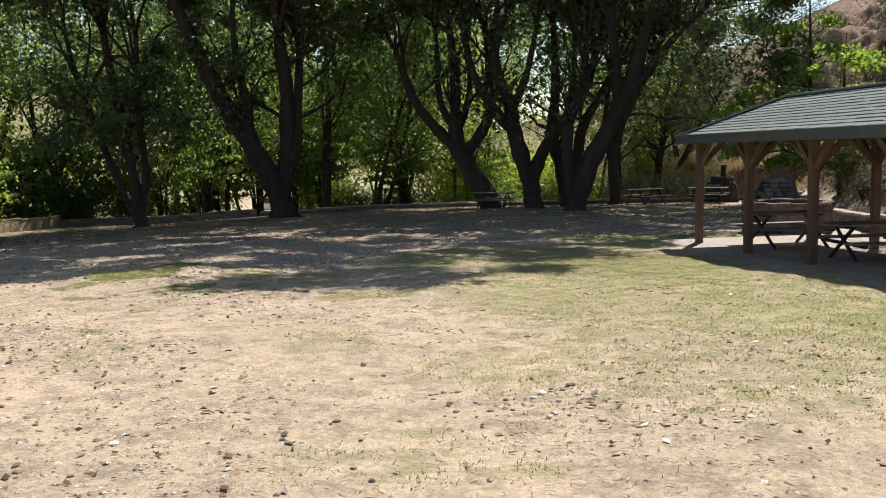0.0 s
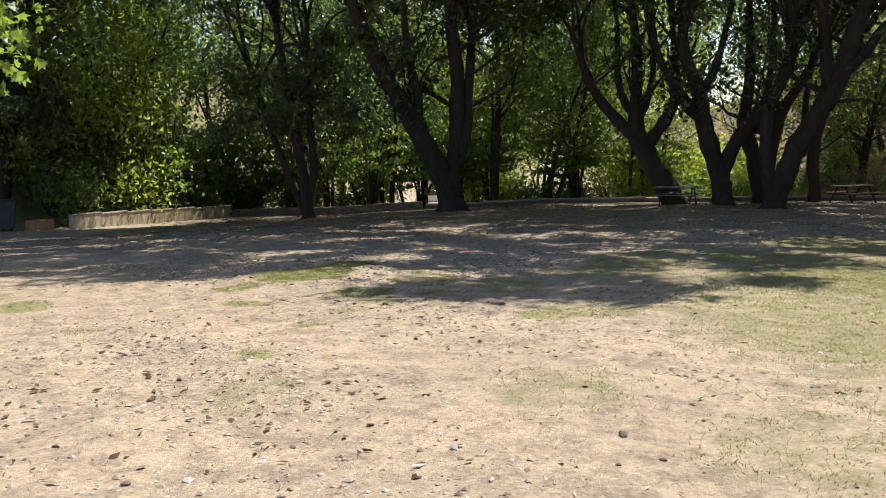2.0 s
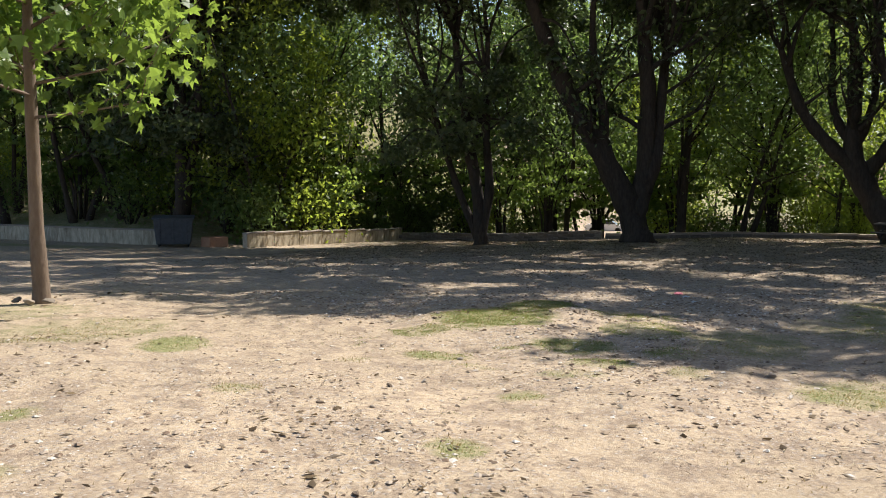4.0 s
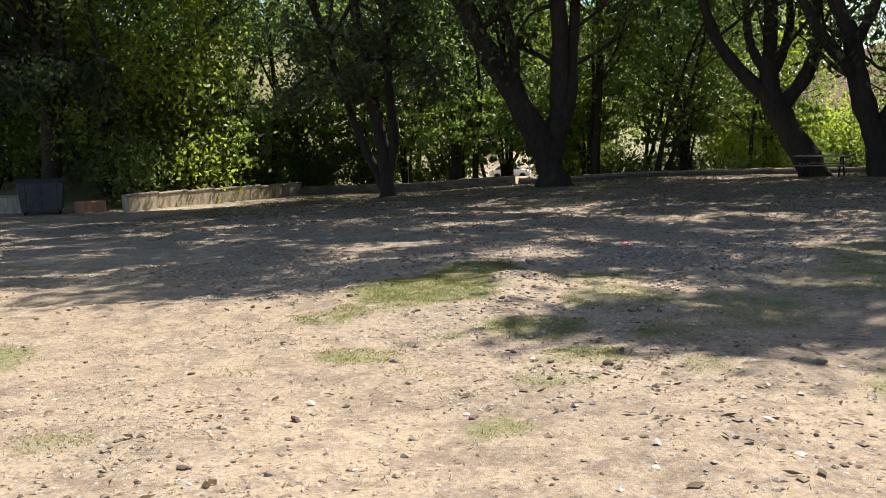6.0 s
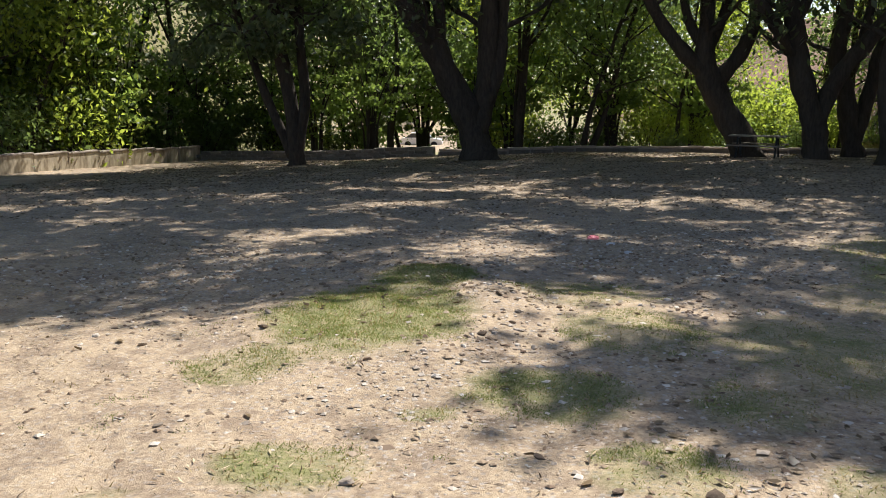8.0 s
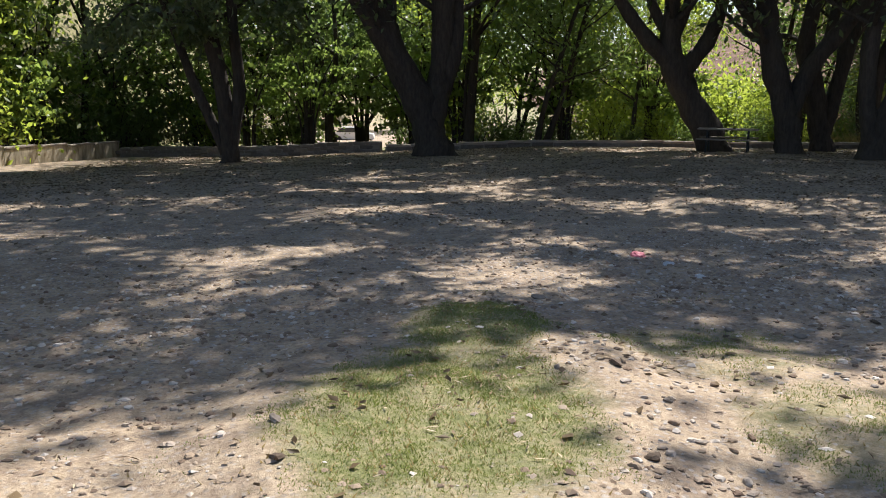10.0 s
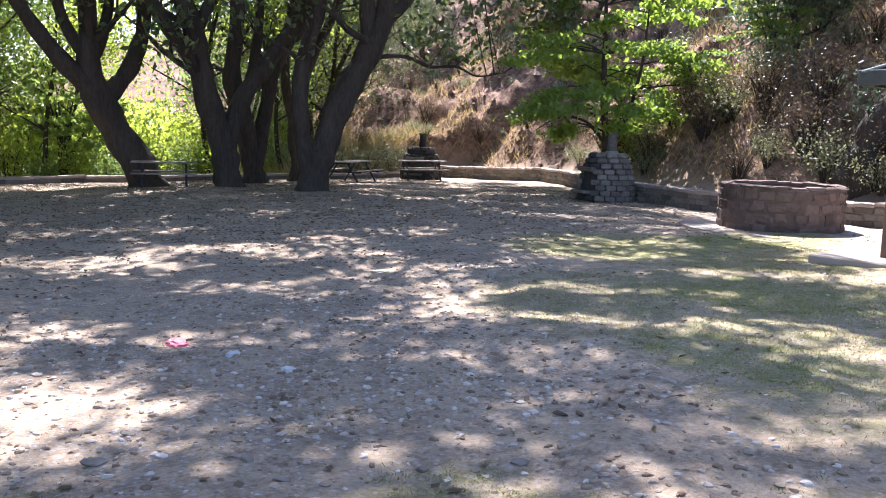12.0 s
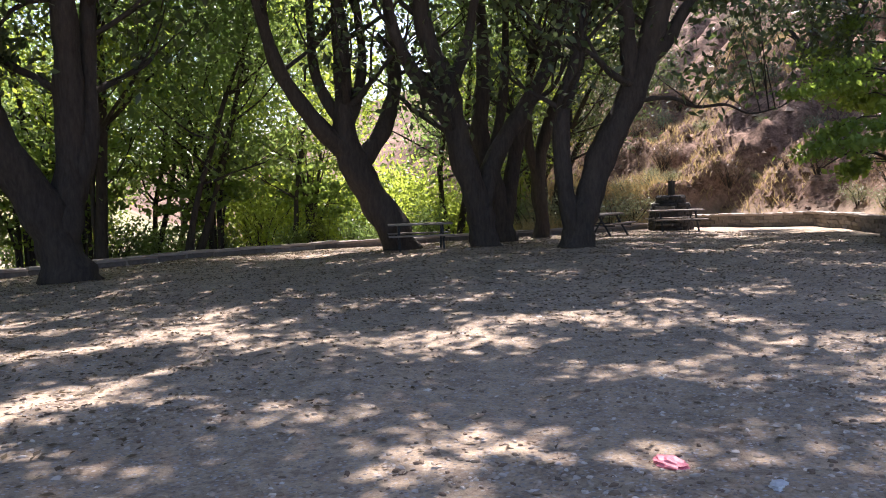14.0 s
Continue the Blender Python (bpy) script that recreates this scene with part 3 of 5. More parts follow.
# the old grove
grove_tree(-7.0, 38.6, [
    [(0.1, 0, -0.3, 0.72), (-0.1, 0, 0.5, 0.52), (-0.55, 0, 1.8, 0.48), (-1.5, -0.3, 3.6, 0.42), (-2.6, -0.6, 5.6, 0.36), (-3.7, -1.2, 8.4, 0.25), (-4.3, -2.0, 10.6, 0.14)],
    [(-0.1, 0, 0.9, 0.40), (0.12, 0.2, 2.2, 0.37), (0.25, 0.3, 4.2, 0.33), (0.2, 0.1, 6.4, 0.28), (0.0, -0.5, 9.0, 0.18)],
    [(0.25, 0.2, 1.9, 0.26), (0.62, 0.3, 3.4, 0.22), (0.7, 0.6, 5.6, 0.19), (0.9, 0.8, 8.2, 0.12)],
    [(-1.4, -0.3, 3.3, 0.2), (-1.35, -0.1, 4.8, 0.19), (-1.7, -0.5, 6.8, 0.15), (-1.7, -0.8, 9.0, 0.1)]],
    11, "huge dark leaning shade tree with forked trunk", leaves=13000, skirt=2)
grove_tree(1.8, 41.9, [
    [(0.55, 0, -0.3, 0.66), (0.25, 0, 0.5, 0.5), (-0.55, 0, 1.9, 0.46), (-1.1, 0, 3.0, 0.42), (-1.2, 0, 4.2, 0.30), (-1.15, 0.2, 6.2, 0.24), (-1.4, 0, 8.6, 0.14)],
    [(-0.8, 0, 2.6, 0.30), (-2.0, -0.2, 3.7, 0.25), (-3.1, -0.4, 5.2, 0.2), (-3.9, -0.8, 7.4, 0.12)],
    [(-0.7, 0, 2.7, 0.30), (0.15, 0.2, 3.8, 0.25), (0.5, 0.3, 5.2, 0.21), (0.35, 0.2, 7.6, 0.14)],
    [(-1.0, 0, 3.3, 0.20), (-1.9, 0.3, 5.2, 0.15), (-2.0, 0.5, 7.8, 0.1)],
    [(-1.15, 0, 3.6, 0.2), (-0.5, 0.3, 5.4, 0.15), (-0.6, 0.4, 7.6, 0.1)]],
    23, "dark shade tree with trunk bowed over a picnic table", leaves=10000)
grove_tree(4.0, 39.8, [
    [(0.1, 0, -0.3, 0.52), (0.0, 0, 0.5, 0.4), (-0.25, 0, 1.6, 0.37), (-0.75, 0, 3.2, 0.34), (-0.95, 0.1, 4.6, 0.3), (-1.6, 0.2, 6.4, 0.24), (-1.5, 0, 8.8, 0.14)],
    [(-0.8, 0, 3.4, 0.24), (-1.7, -0.1, 4.5, 0.2), (-2.6, -0.2, 6.0, 0.16), (-3.0, -0.4, 8.2, 0.1)],
    [(0.0, 0, 1.2, 0.3), (0.5, 0.1, 2.6, 0.28), (1.5, 0.2, 3.9, 0.25), (2.5, 0.3, 5.5, 0.2), (3.2, 0.2, 8.0, 0.13)],
    [(-0.9, 0.1, 4.4, 0.2), (-0.2, 0.2, 6.0, 0.15), (0.3, 0.3, 8.2, 0.1)]],
    37, "dark many-forked shade tree rooted in bare earth", leaves=9000)
grove_tree(5.9, 42.4, [
    [(0.1, 0, -0.3, 0.46), (0.0, 0, 0.6, 0.36), (-0.3, 0, 2.0, 0.33), (-0.7, 0, 3.6, 0.28), (-0.5, 0, 5.6, 0.22), (-0.6, 0, 8.6, 0.13)],
    [(0.1, 0, 0.6, 0.28), (0.5, 0.1, 2.4, 0.25), (0.9, 0.1, 4.0, 0.24), (2.0, 0.2, 5.8, 0.17), (2.9, 0.3, 8.0, 0.1)],
    [(-0.2, 0, 3.0, 0.18), (0.3, 0.2, 5.0, 0.15), (0.5, 0.3, 8.0, 0.1)]],
    41, "dark twin-stemmed shade tree near the low kerb wall", leaves=5000)
grove_tree(5.6, 37.2, [
    [(-0.1, 0, -0.3, 0.56), (0.05, 0, 0.5, 0.42), (0.4, 0, 1.5, 0.39), (1.05, 0, 2.9, 0.37), (1.9, 0, 4.3, 0.36), (2.4, -0.1, 5.8, 0.33), (2.9, -0.4, 7.6, 0.24), (3.6, -1.0, 10.0, 0.13)],
    [(-0.15, 0, 0.4, 0.26), (-0.35, 0.1, 1.8, 0.23), (-0.3, 0.2, 3.6, 0.22), (0.3, 0.3, 5.2, 0.18), (0.5, 0.3, 8.0, 0.1)],
    [(2.2, -0.1, 5.0, 0.27), (2.9, -0.1, 5.6, 0.22), (3.6, -0.2, 6.6, 0.15), (5.2, -0.5, 8.2, 0.08)],
    [(1.7, 0, 4.2, 0.24), (1.65, 0, 5.6, 0.22), (1.4, -0.2, 7.6, 0.17), (1.2, -0.5, 9.6, 0.1)],
    [(2.1, 0, 3.9, 0.07), (2.9, -0.2, 3.95, 0.055), (3.7, -0.3, 3.7, 0.05), (4.5, -0.5, 3.75, 0.04), (5.3, -0.6, 3.5, 0.03), (6.2, -0.8, 3.65, 0.02)]],
    53, "big dark shade tree leaning over the bare yard", leaves=11000)
grove_tree(8.6, 44.8, [
    [(0.0, 0, -0.3, 0.36), (0.1, 0, 0.6, 0.27), (0.0, 0, 2.4, 0.25), (0.5, 0, 4.2, 0.2), (1.6, 0, 6.4, 0.15), (2.1, 0, 8.4, 0.1)],
    [(0.05, 0, 1.8, 0.18), (-0.4, 0, 3.6, 0.16), (-0.2, 0, 6.6, 0.1)]],
    59, "slender dark shade tree by the stone oven", leaves=9000)
grove_tree(-13.6, 39.3, [
    [(0, 0, -0.3, 0.4), (0.05, 0, 0.5, 0.28), (-0.1, 0, 2.0, 0.25), (-0.5, 0, 4.4, 0.22), (-1.0, 0, 7.5, 0.16), (-1.2, 0, 10, 0.1)],
    [(0.1, 0, 0.4, 0.2), (0.4, 0, 2.4, 0.18), (0.25, 0, 5.0, 0.16), (0.4, -0.3, 8.5, 0.1)],
    [(-0.1, 0, 0.3, 0.18), (-0.9, 0, 2.2, 0.15), (-1.7, 0, 4.4, 0.13), (-2.4, -0.5, 7.5, 0.09)]],
    67, "dark shade tree with clustered upright stems by the wall", leaves=14000, skirt=9)
grove_tree(-26.5, 36.5, [
    [(0, 0, -0.3, 0.5), (0.0, 0, 0.5, 0.38), (0.2, 0, 2.4, 0.34), (0.1, 0, 5.0, 0.28), (0.5, -0.5, 9.0, 0.16)],
    [(0.1, 0, 2.0, 0.2), (0.9, 0, 4.0, 0.17), (1.6, -0.6, 8.0, 0.1)]],
    71, "dark upright shade tree behind the rubbish bin", leaves=15000, skirt=16)

# woods behind the kerb
wood_kinds = [
    make_tree("woodland_tree", 101, 13.5, 0.17, LEAF_WOOD, 0.27, 24, 0.7, 3, 1, 0.28, 0.12),
    make_tree("woodland_tree", 102, 12.5, 0.14, LEAF_WOOD, 0.27, 20, 0.7, 3, 2, 0.28, 0.16),
    make_tree("woodland_tree", 103, 14.5, 0.2, LEAF_WOOD, 0.28, 24, 0.75, 3, 1, 0.22, 0.2),
    make_tree("woodland_tree", 104, 11.5, 0.12, LEAF_SUNLIT, 0.26, 18, 0.7, 3, 2, 0.2, 0.2)]
light_kinds = [
    make_tree("edge_tree", 121, 11.5, 0.11, LEAF_SUNLIT, 0.2, 30, 0.65, 3, 1, 0.25, 0.2),
    make_tree("edge_tree", 122, 12.5, 0.13, LEAF_WOOD, 0.2, 36, 0.65, 3, 2, 0.2, 0.2)]
willow_kinds = [
    make_tree("willowy_tree", 131, 10.0, 0.16, LEAF_SAGE, 0.18, 30, 0.6, 3, 2, 0.22, 0.25, narrow=0.3),
    make_tree("willowy_tree", 132, 8.5, 0.14, LEAF_GROVE, 0.18, 26, 0.6, 3, 3, 0.2, 0.3, narrow=0.3)]
shrub_kinds = [
    make_shrub("woodland_shrub", 111, 2.6, 1.5, LEAF_WOOD, 0.2, 1500, 12),
    make_shrub("woodland_shrub", 112, 3.4, 1.7, LEAF_SUNLIT, 0.2, 1500, 12),
    make_shrub("woodland_shrub", 113, 1.8, 1.3, LEAF_WOOD, 0.17, 1200, 10)]


def kerb_y(x):
    return float(np.interp(x, [-40, -22.4, -20.2, -9, -3, 2, 8, 16], [35.5, 36, 47, 45.2, 45.8, 46.8, 47.4, 47.4]))


rw = random.Random(77)
used = set()


def plant(kind, x, y, s, label, category, group):
    m = pose(x, y, gz(x, y) - 0.05, 0, 0, rw.uniform(0, 360)) @ Matrix.Diagonal((s, s, s * rw.uniform(0.9, 1.12), 1))
    if kind in used:
        ob = copy_thing(kind, m)
        ob.matrix_basis = m
    else:
        used.add(kind)
        ob = kind
        ob.matrix_basis = m
    return tagged(ob, label, category, group)


for row, (off, step) in enumerate(((2.2, 3.3), (5.5, 3.4), (9.5, 3.8), (15, 4.2))):
    x = -54.0 + row * 1.7
    while x < -6.5:
        if row == 3 and x < -26:
            x = -26.0
        y = kerb_y(x) + off + rw.uniform(-1.5, 1.5)
        if abs(x + 10.0 + 0.17 * (y - 45)) > (2.4, 1.8, 1.5, 1.5)[row] and not (row < 2 and -19.5 < x < -14.5):
            k = wood_kinds[3] if rw.random() < 0.12 else rw.choice(wood_kinds[:3])
            plant(k, x + rw.uniform(-1, 1), y, rw.uniform(0.85, 1.15), "dark leafy woodland tree with slender trunk", "tree", "woodland trees")
        x += step * rw.uniform(0.7, 1.25)
for row, (off, step) in enumerate(((2.4, 3.2), (6.0, 3.8), (10.5, 4.4))):
    x = -6.0 + row * 1.4
    while x < (12.5, 11, 3)[row]:
        y = kerb_y(x) + off + rw.uniform(-1.2, 1.2)
        if 2.4 < x - row * 1.3 < 7.6:
            x += 1.0
            continue
        plant(light_kinds[int(rw.random() < (0.9 if x < 0 else 0.5))], x, y, rw.uniform(0.8, 1.1), "slender tree with sunlit yellow-green leaves", "tree", "sunlit woodland edge trees")
        x += step * rw.uniform(0.75, 1.25)
x = -52.0
while x < 13:
    deep = 8 if x > -6.5 else 13
    y = kerb_y(x) + rw.uniform(1.0, deep)
    lane = -10.0 - 0.17 * (y - 45)
    if abs(x - lane) > 2.3:
        k = shrub_kinds[rw.choice((0, 0, 0, 1, 2))] if x < -6.5 else shrub_kinds[rw.choice((0, 1, 2, 2))]
        plant(k, x, y, rw.uniform(0.8, 1.35) if x < -6.5 else rw.uniform(0.45, 1.0), "leafy green undergrowth shrub among the trees", "shrub", "undergrowth shrubs")
    x += rw.uniform(0.4, 0.95)
for x, y in ((-21.0, 50.5), (-18.6, 54.5), (-14.0, 54.5), (-12.4, 50.5), (-24.0, 48.0), (-17.5, 57.0), (-13.0, 58.0)):
    plant(rw.choice(wood_kinds[:3]), x, y, rw.uniform(0.95, 1.15), "dark leafy woodland tree with slender trunk", "tree", "woodland trees")
# sunlit thicket behind the woodland edge
for k in range(16):
    x = 0.5 + 0.5 * k + rw.uniform(-0.4, 0.4)
    plant(shrub_kinds[1], x, kerb_y(min(x, 14)) + rw.uniform(7, 14), rw.uniform(0.8, 1.2), "sunlit yellow-green thicket behind the woodland edge", "shrub", "sunlit thicket")
# hazel bushes with tiers of broad leaves
def hazel(seed):
    rnd, rng = random.Random(seed), np.random.default_rng(seed)
    ob = thing("hazel_bush")
    limbs, leaves = [], []
    for k in range(9):
        a = k * 2.4 + rnd.uniform(-0.4, 0.4)
        r, h = rnd.uniform(0.8, 2.6), rnd.uniform(2.4, 5.2)
        end = Vector((math.cos(a) * r, math.sin(a) * r, h))
        m = end * 0.5 + Vector((-0.25 * math.cos(a) * r, -0.25 * math.sin(a) * r, 0.25))
        limbs.append(([(0.2 * math.cos(a), 0.2 * math.sin(a), -0.2, 0.06), (*m, 0.045), (*end, 0.015)], 6))
        for f in (0.45, 0.62, 0.8, 1.0):
            c = m.lerp(end, max(0.0, 2 * f - 1)) if f > 0.5 else m
            b = a + rnd.uniform(-1.2, 1.2)
            tip = c + Vector((math.cos(b), math.sin(b), rnd.uniform(-0.15, 0.2))) * rnd.uniform(0.7, 1.4)
            limbs.append(([(*c, 0.02), (*tip, 0.006)], 3))
            n = 60
            u = rng.uniform(0.15, 1.1, n)[:, None]
            leaves.append(np.array(c) * (1 - u) + np.array(tip) * u + rng.normal(size=(n, 3)) * [0.3, 0.3, 0.07])
    limbs_mesh("branchwork", limbs, 6, ob, BARK, seed)
    me = leaves_mesh("foliage", np.concatenate(leaves), 0.2, rng, LEAF_HAZEL, 0.5, 0.8)
    c = new("foliage", me)
    c.parent = ob
    return ob


hazels = [hazel(601), hazel(602)]
for x, y, sc in ((-15.2, 47.6, 1.0), (-12.6, 46.8, 0.85), (-17.6, 48.6, 1.05), (-22.6, 42.0, 0.95), (-23.4, 46.0, 1.1), (-25.0, 39.5, 0.9), (-27.6, 41.5, 1.1), (-30.5, 38.8, 0.9), (-20.6, 49.2, 1.0), (-6.6, 48.4, 1.0), (-2.2, 49.0, 1.0), (-33.5, 38.0, 1.0), (-29.0, 44.0, 1.15), (1.4, 49.5, 0.9), (-11.6, 55.0, 1.3), (-8.4, 49.0, 1.1)):
    plant(hazels[rw.randrange(2)], x, y, sc, "green hazel bush with tiers of broad leaves", "bush", "hazel bushes")
# far tree line beyond the car park
x = -85.0
while x < 4:
    plant(rw.choice(wood_kinds), x, rw.uniform(116, 140), rw.uniform(1.1, 1.6), "distant leafy tree beyond the car park", "tree", "distant trees")
    x += rw.uniform(5, 8)
# willowy trees on the near corner of the hill
for x, y, k in ((12.0, 50.0, 1), (13.4, 53.0, 0), (15.5, 57.5, 1), (18.5, 62.0, 0), (24.0, 60.0, 1), (27.5, 49.5, 1)):
    plant(willow_kinds[k], x, y, rw.uniform(0.85, 1.1), "olive-green willowy tree at the hill corner", "tree", "hill corner trees")

# ---- pavilion ----
PAV_Z = gz(5.9, 20.6) + 0.08
PAV = pose(5.92, 20.6, PAV_Z, 0, 0, 7.5)


def pavilion():
    ob = thing("picnic_pavilion", PAV)
    tagged(ob, "open timber picnic pavilion with grey-green shingled hip roof", "pavilion")
    bm = bmesh.new()
    box(bm, (4.2, 11.3, 0.5), (1.45, -4.85, -0.25), (0, 0, 0), 0.02)
    part("slab", bm, CONCRETE, ob, "pale concrete floor slab")
    for k in range(5):
        for x in (0.0, 2.8):
            p = block("post", (0.15, 0.15, 2.42), (x, -2.4 * k, 1.2), WOOD_RED, ob, bevel=0.01)
            for s in (-1, 1):
                if (k, s) not in ((0, 1), (4, -1)):
                    block("brace", (0.07, 0.11, 0.95), (x, -2.4 * k + s * 0.31, 2.05), WOOD_RED, ob, (-s * 45, 0, 0), 0.006)
            s = 1 if x == 0 else -1
            block("brace", (0.11, 0.07, 0.95), (x + s * 0.31, -2.4 * k, 2.05), WOOD_RED, ob, (0, s * 45, 0), 0.006)
    for x in (0.0, 2.8):
        block("beam", (0.13, 10.4, 0.2), (x, -4.8, 2.48), WOOD_DARK, ob)
    for k in range(5):
        block("tie_beam", (3.0, 0.1, 0.18), (1.4, -2.4 * k, 2.49), WOOD_DARK, ob)
    x0, x1, y0, y1, ze, zr = -0.4, 3.2, -10.1, 0.42, 2.42, 3.24
    xm, hip = (x0 + x1) / 2, (x1 - x0) / 2
    # roof deck: four sloping planes, closed below
    v = [(x0, y0, ze), (x1, y0, ze), (x1, y1, ze), (x0, y1, ze), (xm, y0 + hip, zr), (xm, y1 - hip, zr)]
    f = [(3, 0, 4, 5), (1, 2, 5, 4), (0, 1, 4), (2, 3, 5)]
    low = [(a, b, c - 0.07) for a, b, c in v]
    mesh_object("roof_deck", v + low, f + [tuple(6 + i for i in reversed(q)) for q in f] + [(0, 3, 9, 6), (3, 2, 8, 9), (2, 1, 7, 8), (1, 0, 6, 7)], WOOD_DARK, ob)
    for a, b in (((x0, y0), (x0, y1)), ((x1, y0), (x1, y1)), ((x0, y0), (x1, y0)), ((x0, y1), (x1, y1))):
        cx, cy = (a[0] + b[0]) / 2, (a[1] + b[1]) / 2
        lx, ly = abs(a[0] - b[0]) or 0.045, abs(a[1] - b[1]) or 0.045
        block("fascia", (lx + 0.05 * (lx > 0.1), ly + 0.05 * (ly > 0.1), 0.2), (cx, cy, ze - 0.03), FASCIA, ob)
    # shingle courses: overlapping strips, each a little proud of the one below
    n = 13
    rnd = random.Random(9)
    for i in range(n):
        t0, t1 = i / n - 0.012, (i + 1.25) / n
        t1 = min(t1, 1.0)
        lift = 0.022
        for side in range(4):
            def at(t, e, up):
                z = ze + (zr - ze) * t + up
                if side == 0:
                    return (x0 + hip * t, (y1 - hip * t) if e else (y0 + hip * t), z)
                if side == 1:
                    return (x1 - hip * t, (y0 + hip * t) if e else (y1 - hip * t), z)
                if side == 2:
                    return ((x0 + hip * t) if e else (x1 - hip * t), y0 + hip * t, z)
                return ((x1 - hip * t) if e else (x0 + hip * t), y1 - hip * t, z)
            vv, ff = [], []
            A0, A1, B0, B1 = (np.array(at(t0, 0, lift)), np.array(at(t0, 1, lift)), np.array(at(t1, 0, 0.006)), np.array(at(t1, 1, 0.006)))
            m = max(1, int(np.linalg.norm(A1 - A0) / 0.33))
            for k in range(m):
                a, b = k / m + 0.006 / m * 2, (k + 1) / m - 0.006 / m * 2
                dz = rnd.uniform(0, 0.008)
                q = [A0 + (A1 - A0) * a, A0 + (A1 - A0) * b, B0 + (B1 - B0) * b, B0 + (B1 - B0) * a]
                o = len(vv)
                vv += [(q[0][0], q[0][1], q[0][2] + dz), (q[1][0], q[1][1], q[1][2] + dz), tuple(q[2]), tuple(q[3]), (q[0][0], q[0][1], q[0][2] - 0.02), (q[1][0], q[1][1], q[1][2] - 0.02)]
                ff += [(o, o + 1, o + 2, o + 3), (o + 4, o + 5, o + 1, o)]
            c = mesh_object("shingle_course", vv, ff, SHINGLE, ob)
    block("ridge_cap", (0.22, y1 - y0 - 2 * hip, 0.05), (xm, (y0 + y1) / 2, zr + 0.02), SHINGLE, ob)
    for sx, sy in ((-1, 1), (1, 1), (-1, -1), (1, -1)):
        a = Vector((xm + sx * hip, (y1 if sy > 0 else y0), ze + 0.04))
        b = Vector((xm, (y1 - hip if sy > 0 else y0 + hip), zr + 0.04))
        hc = block("hip_cap", (0.18, (b - a).length, 0.035), (0, 0, 0), SHINGLE, ob)
        hc.matrix_basis = Matrix.Translation((a + b) / 2) @ (b - a).to_track_quat("Y", "Z").to_matrix().to_4x4()
    return ob


pavilion()


# ---- picnic tables ----
def picnic_table(m, label, crossed=False):
    ob = thing("picnic_table", m)
    tagged(ob, label, "picnic table", "picnic tables")
    rnd = random.Random(3)
    for k in range(4):
        block("tabletop_plank", (1.85, 0.17, 0.04), (rnd.uniform(-0.01, 0.01), -0.27 + 0.18 * k, 0.74), WOOD_GREY, ob, bevel=0.006)
    for s in (-1, 1):
        for k in range(2):
            block("bench_plank", (1.85, 0.13, 0.04), (0, s * (0.62 + 0.14 * k), 0.44), WOOD_GREY, ob, bevel=0.006)
    for x in (-0.62, 0.62):
        for s in (-1, 1):
            a, b = ((0, s * 0.62, 0.0), (0, -s * 0.28, 0.71)) if crossed else ((0, s * 0.66, 0.0), (0, s * 0.2, 0.71))
            d = Vector(b) - Vector(a)
            leg = block("leg", (0.055, 0.055, d.length), (0, 0, 0), STEEL, ob, bevel=0.006)
            leg.matrix_basis = Matrix.Translation((x + (0.03 * s if crossed else 0), (a[1] + b[1]) / 2, (a[2] + b[2]) / 2)) @ d.to_track_quat("Z", "Y").to_matrix().to_4x4()
        block("bench_bearer", (0.05, 1.55, 0.06), (x, 0, 0.39), STEEL, ob, bevel=0.005)
        block("top_bearer", (0.05, 0.7, 0.05), (x, 0, 0.695), STEEL, ob, bevel=0.005)
    return ob


def on_ground(x, y, turn=0, up=0.0):
    return pose(x, y, gz(x, y) + up, 0, 0, turn)


picnic_table(on_ground(2.3, 40.4, -18), "weathered plank picnic table under a leaning tree")
picnic_table(on_ground(9.7, 42.4, 30), "weathered plank picnic table on steel legs in shade")
picnic_table(on_ground(12.6, 42.2, -22), "weathered plank picnic table before a stone oven")
picnic_table(PAV @ pose(1.45, -1.3, 0, 0, 0, 4), "plank picnic table with crossed dark steel legs", True)
picnic_table(PAV @ pose(1.5, -4.4, 0, 0, 0, -3), "plank picnic table with crossed steel legs on slab", True)
picnic_table(PAV @ pose(1.45, -7.4, 0, 0, 0, 2), "plank picnic table with crossed steel legs under roof", True)


# ---- stone pieces ----
def stone_mesh(name, seed, size, wob=0.12, mat=None):
    rnd = random.Random(seed)
    bm = bmesh.new()
    box(bm, size, (0, 0, 0), (0, 0, 0), min(size) * 0.16)
    for v in bm.verts:
        v.co += Vector([rnd.uniform(-1, 1) * wob * s * 0.3 for s in size])
    me = bpy.data.meshes.new(name)
    bm.to_mesh(me)
    bm.free()
    me.materials.append(mat or STONE_WALL)
    return me


def piece(name, me, m, parent):
    o = new(name, me)
    o.parent = parent
    o.matrix_basis = m
    return o


oven_stones = [stone_mesh("stone", 300 + i, (0.27, 0.17, 0.142)) for i in range(5)]
dark_stones = [stone_mesh("stone", 320 + i, (0.27, 0.17, 0.142), mat=STONE_DARK) for i in range(3)]


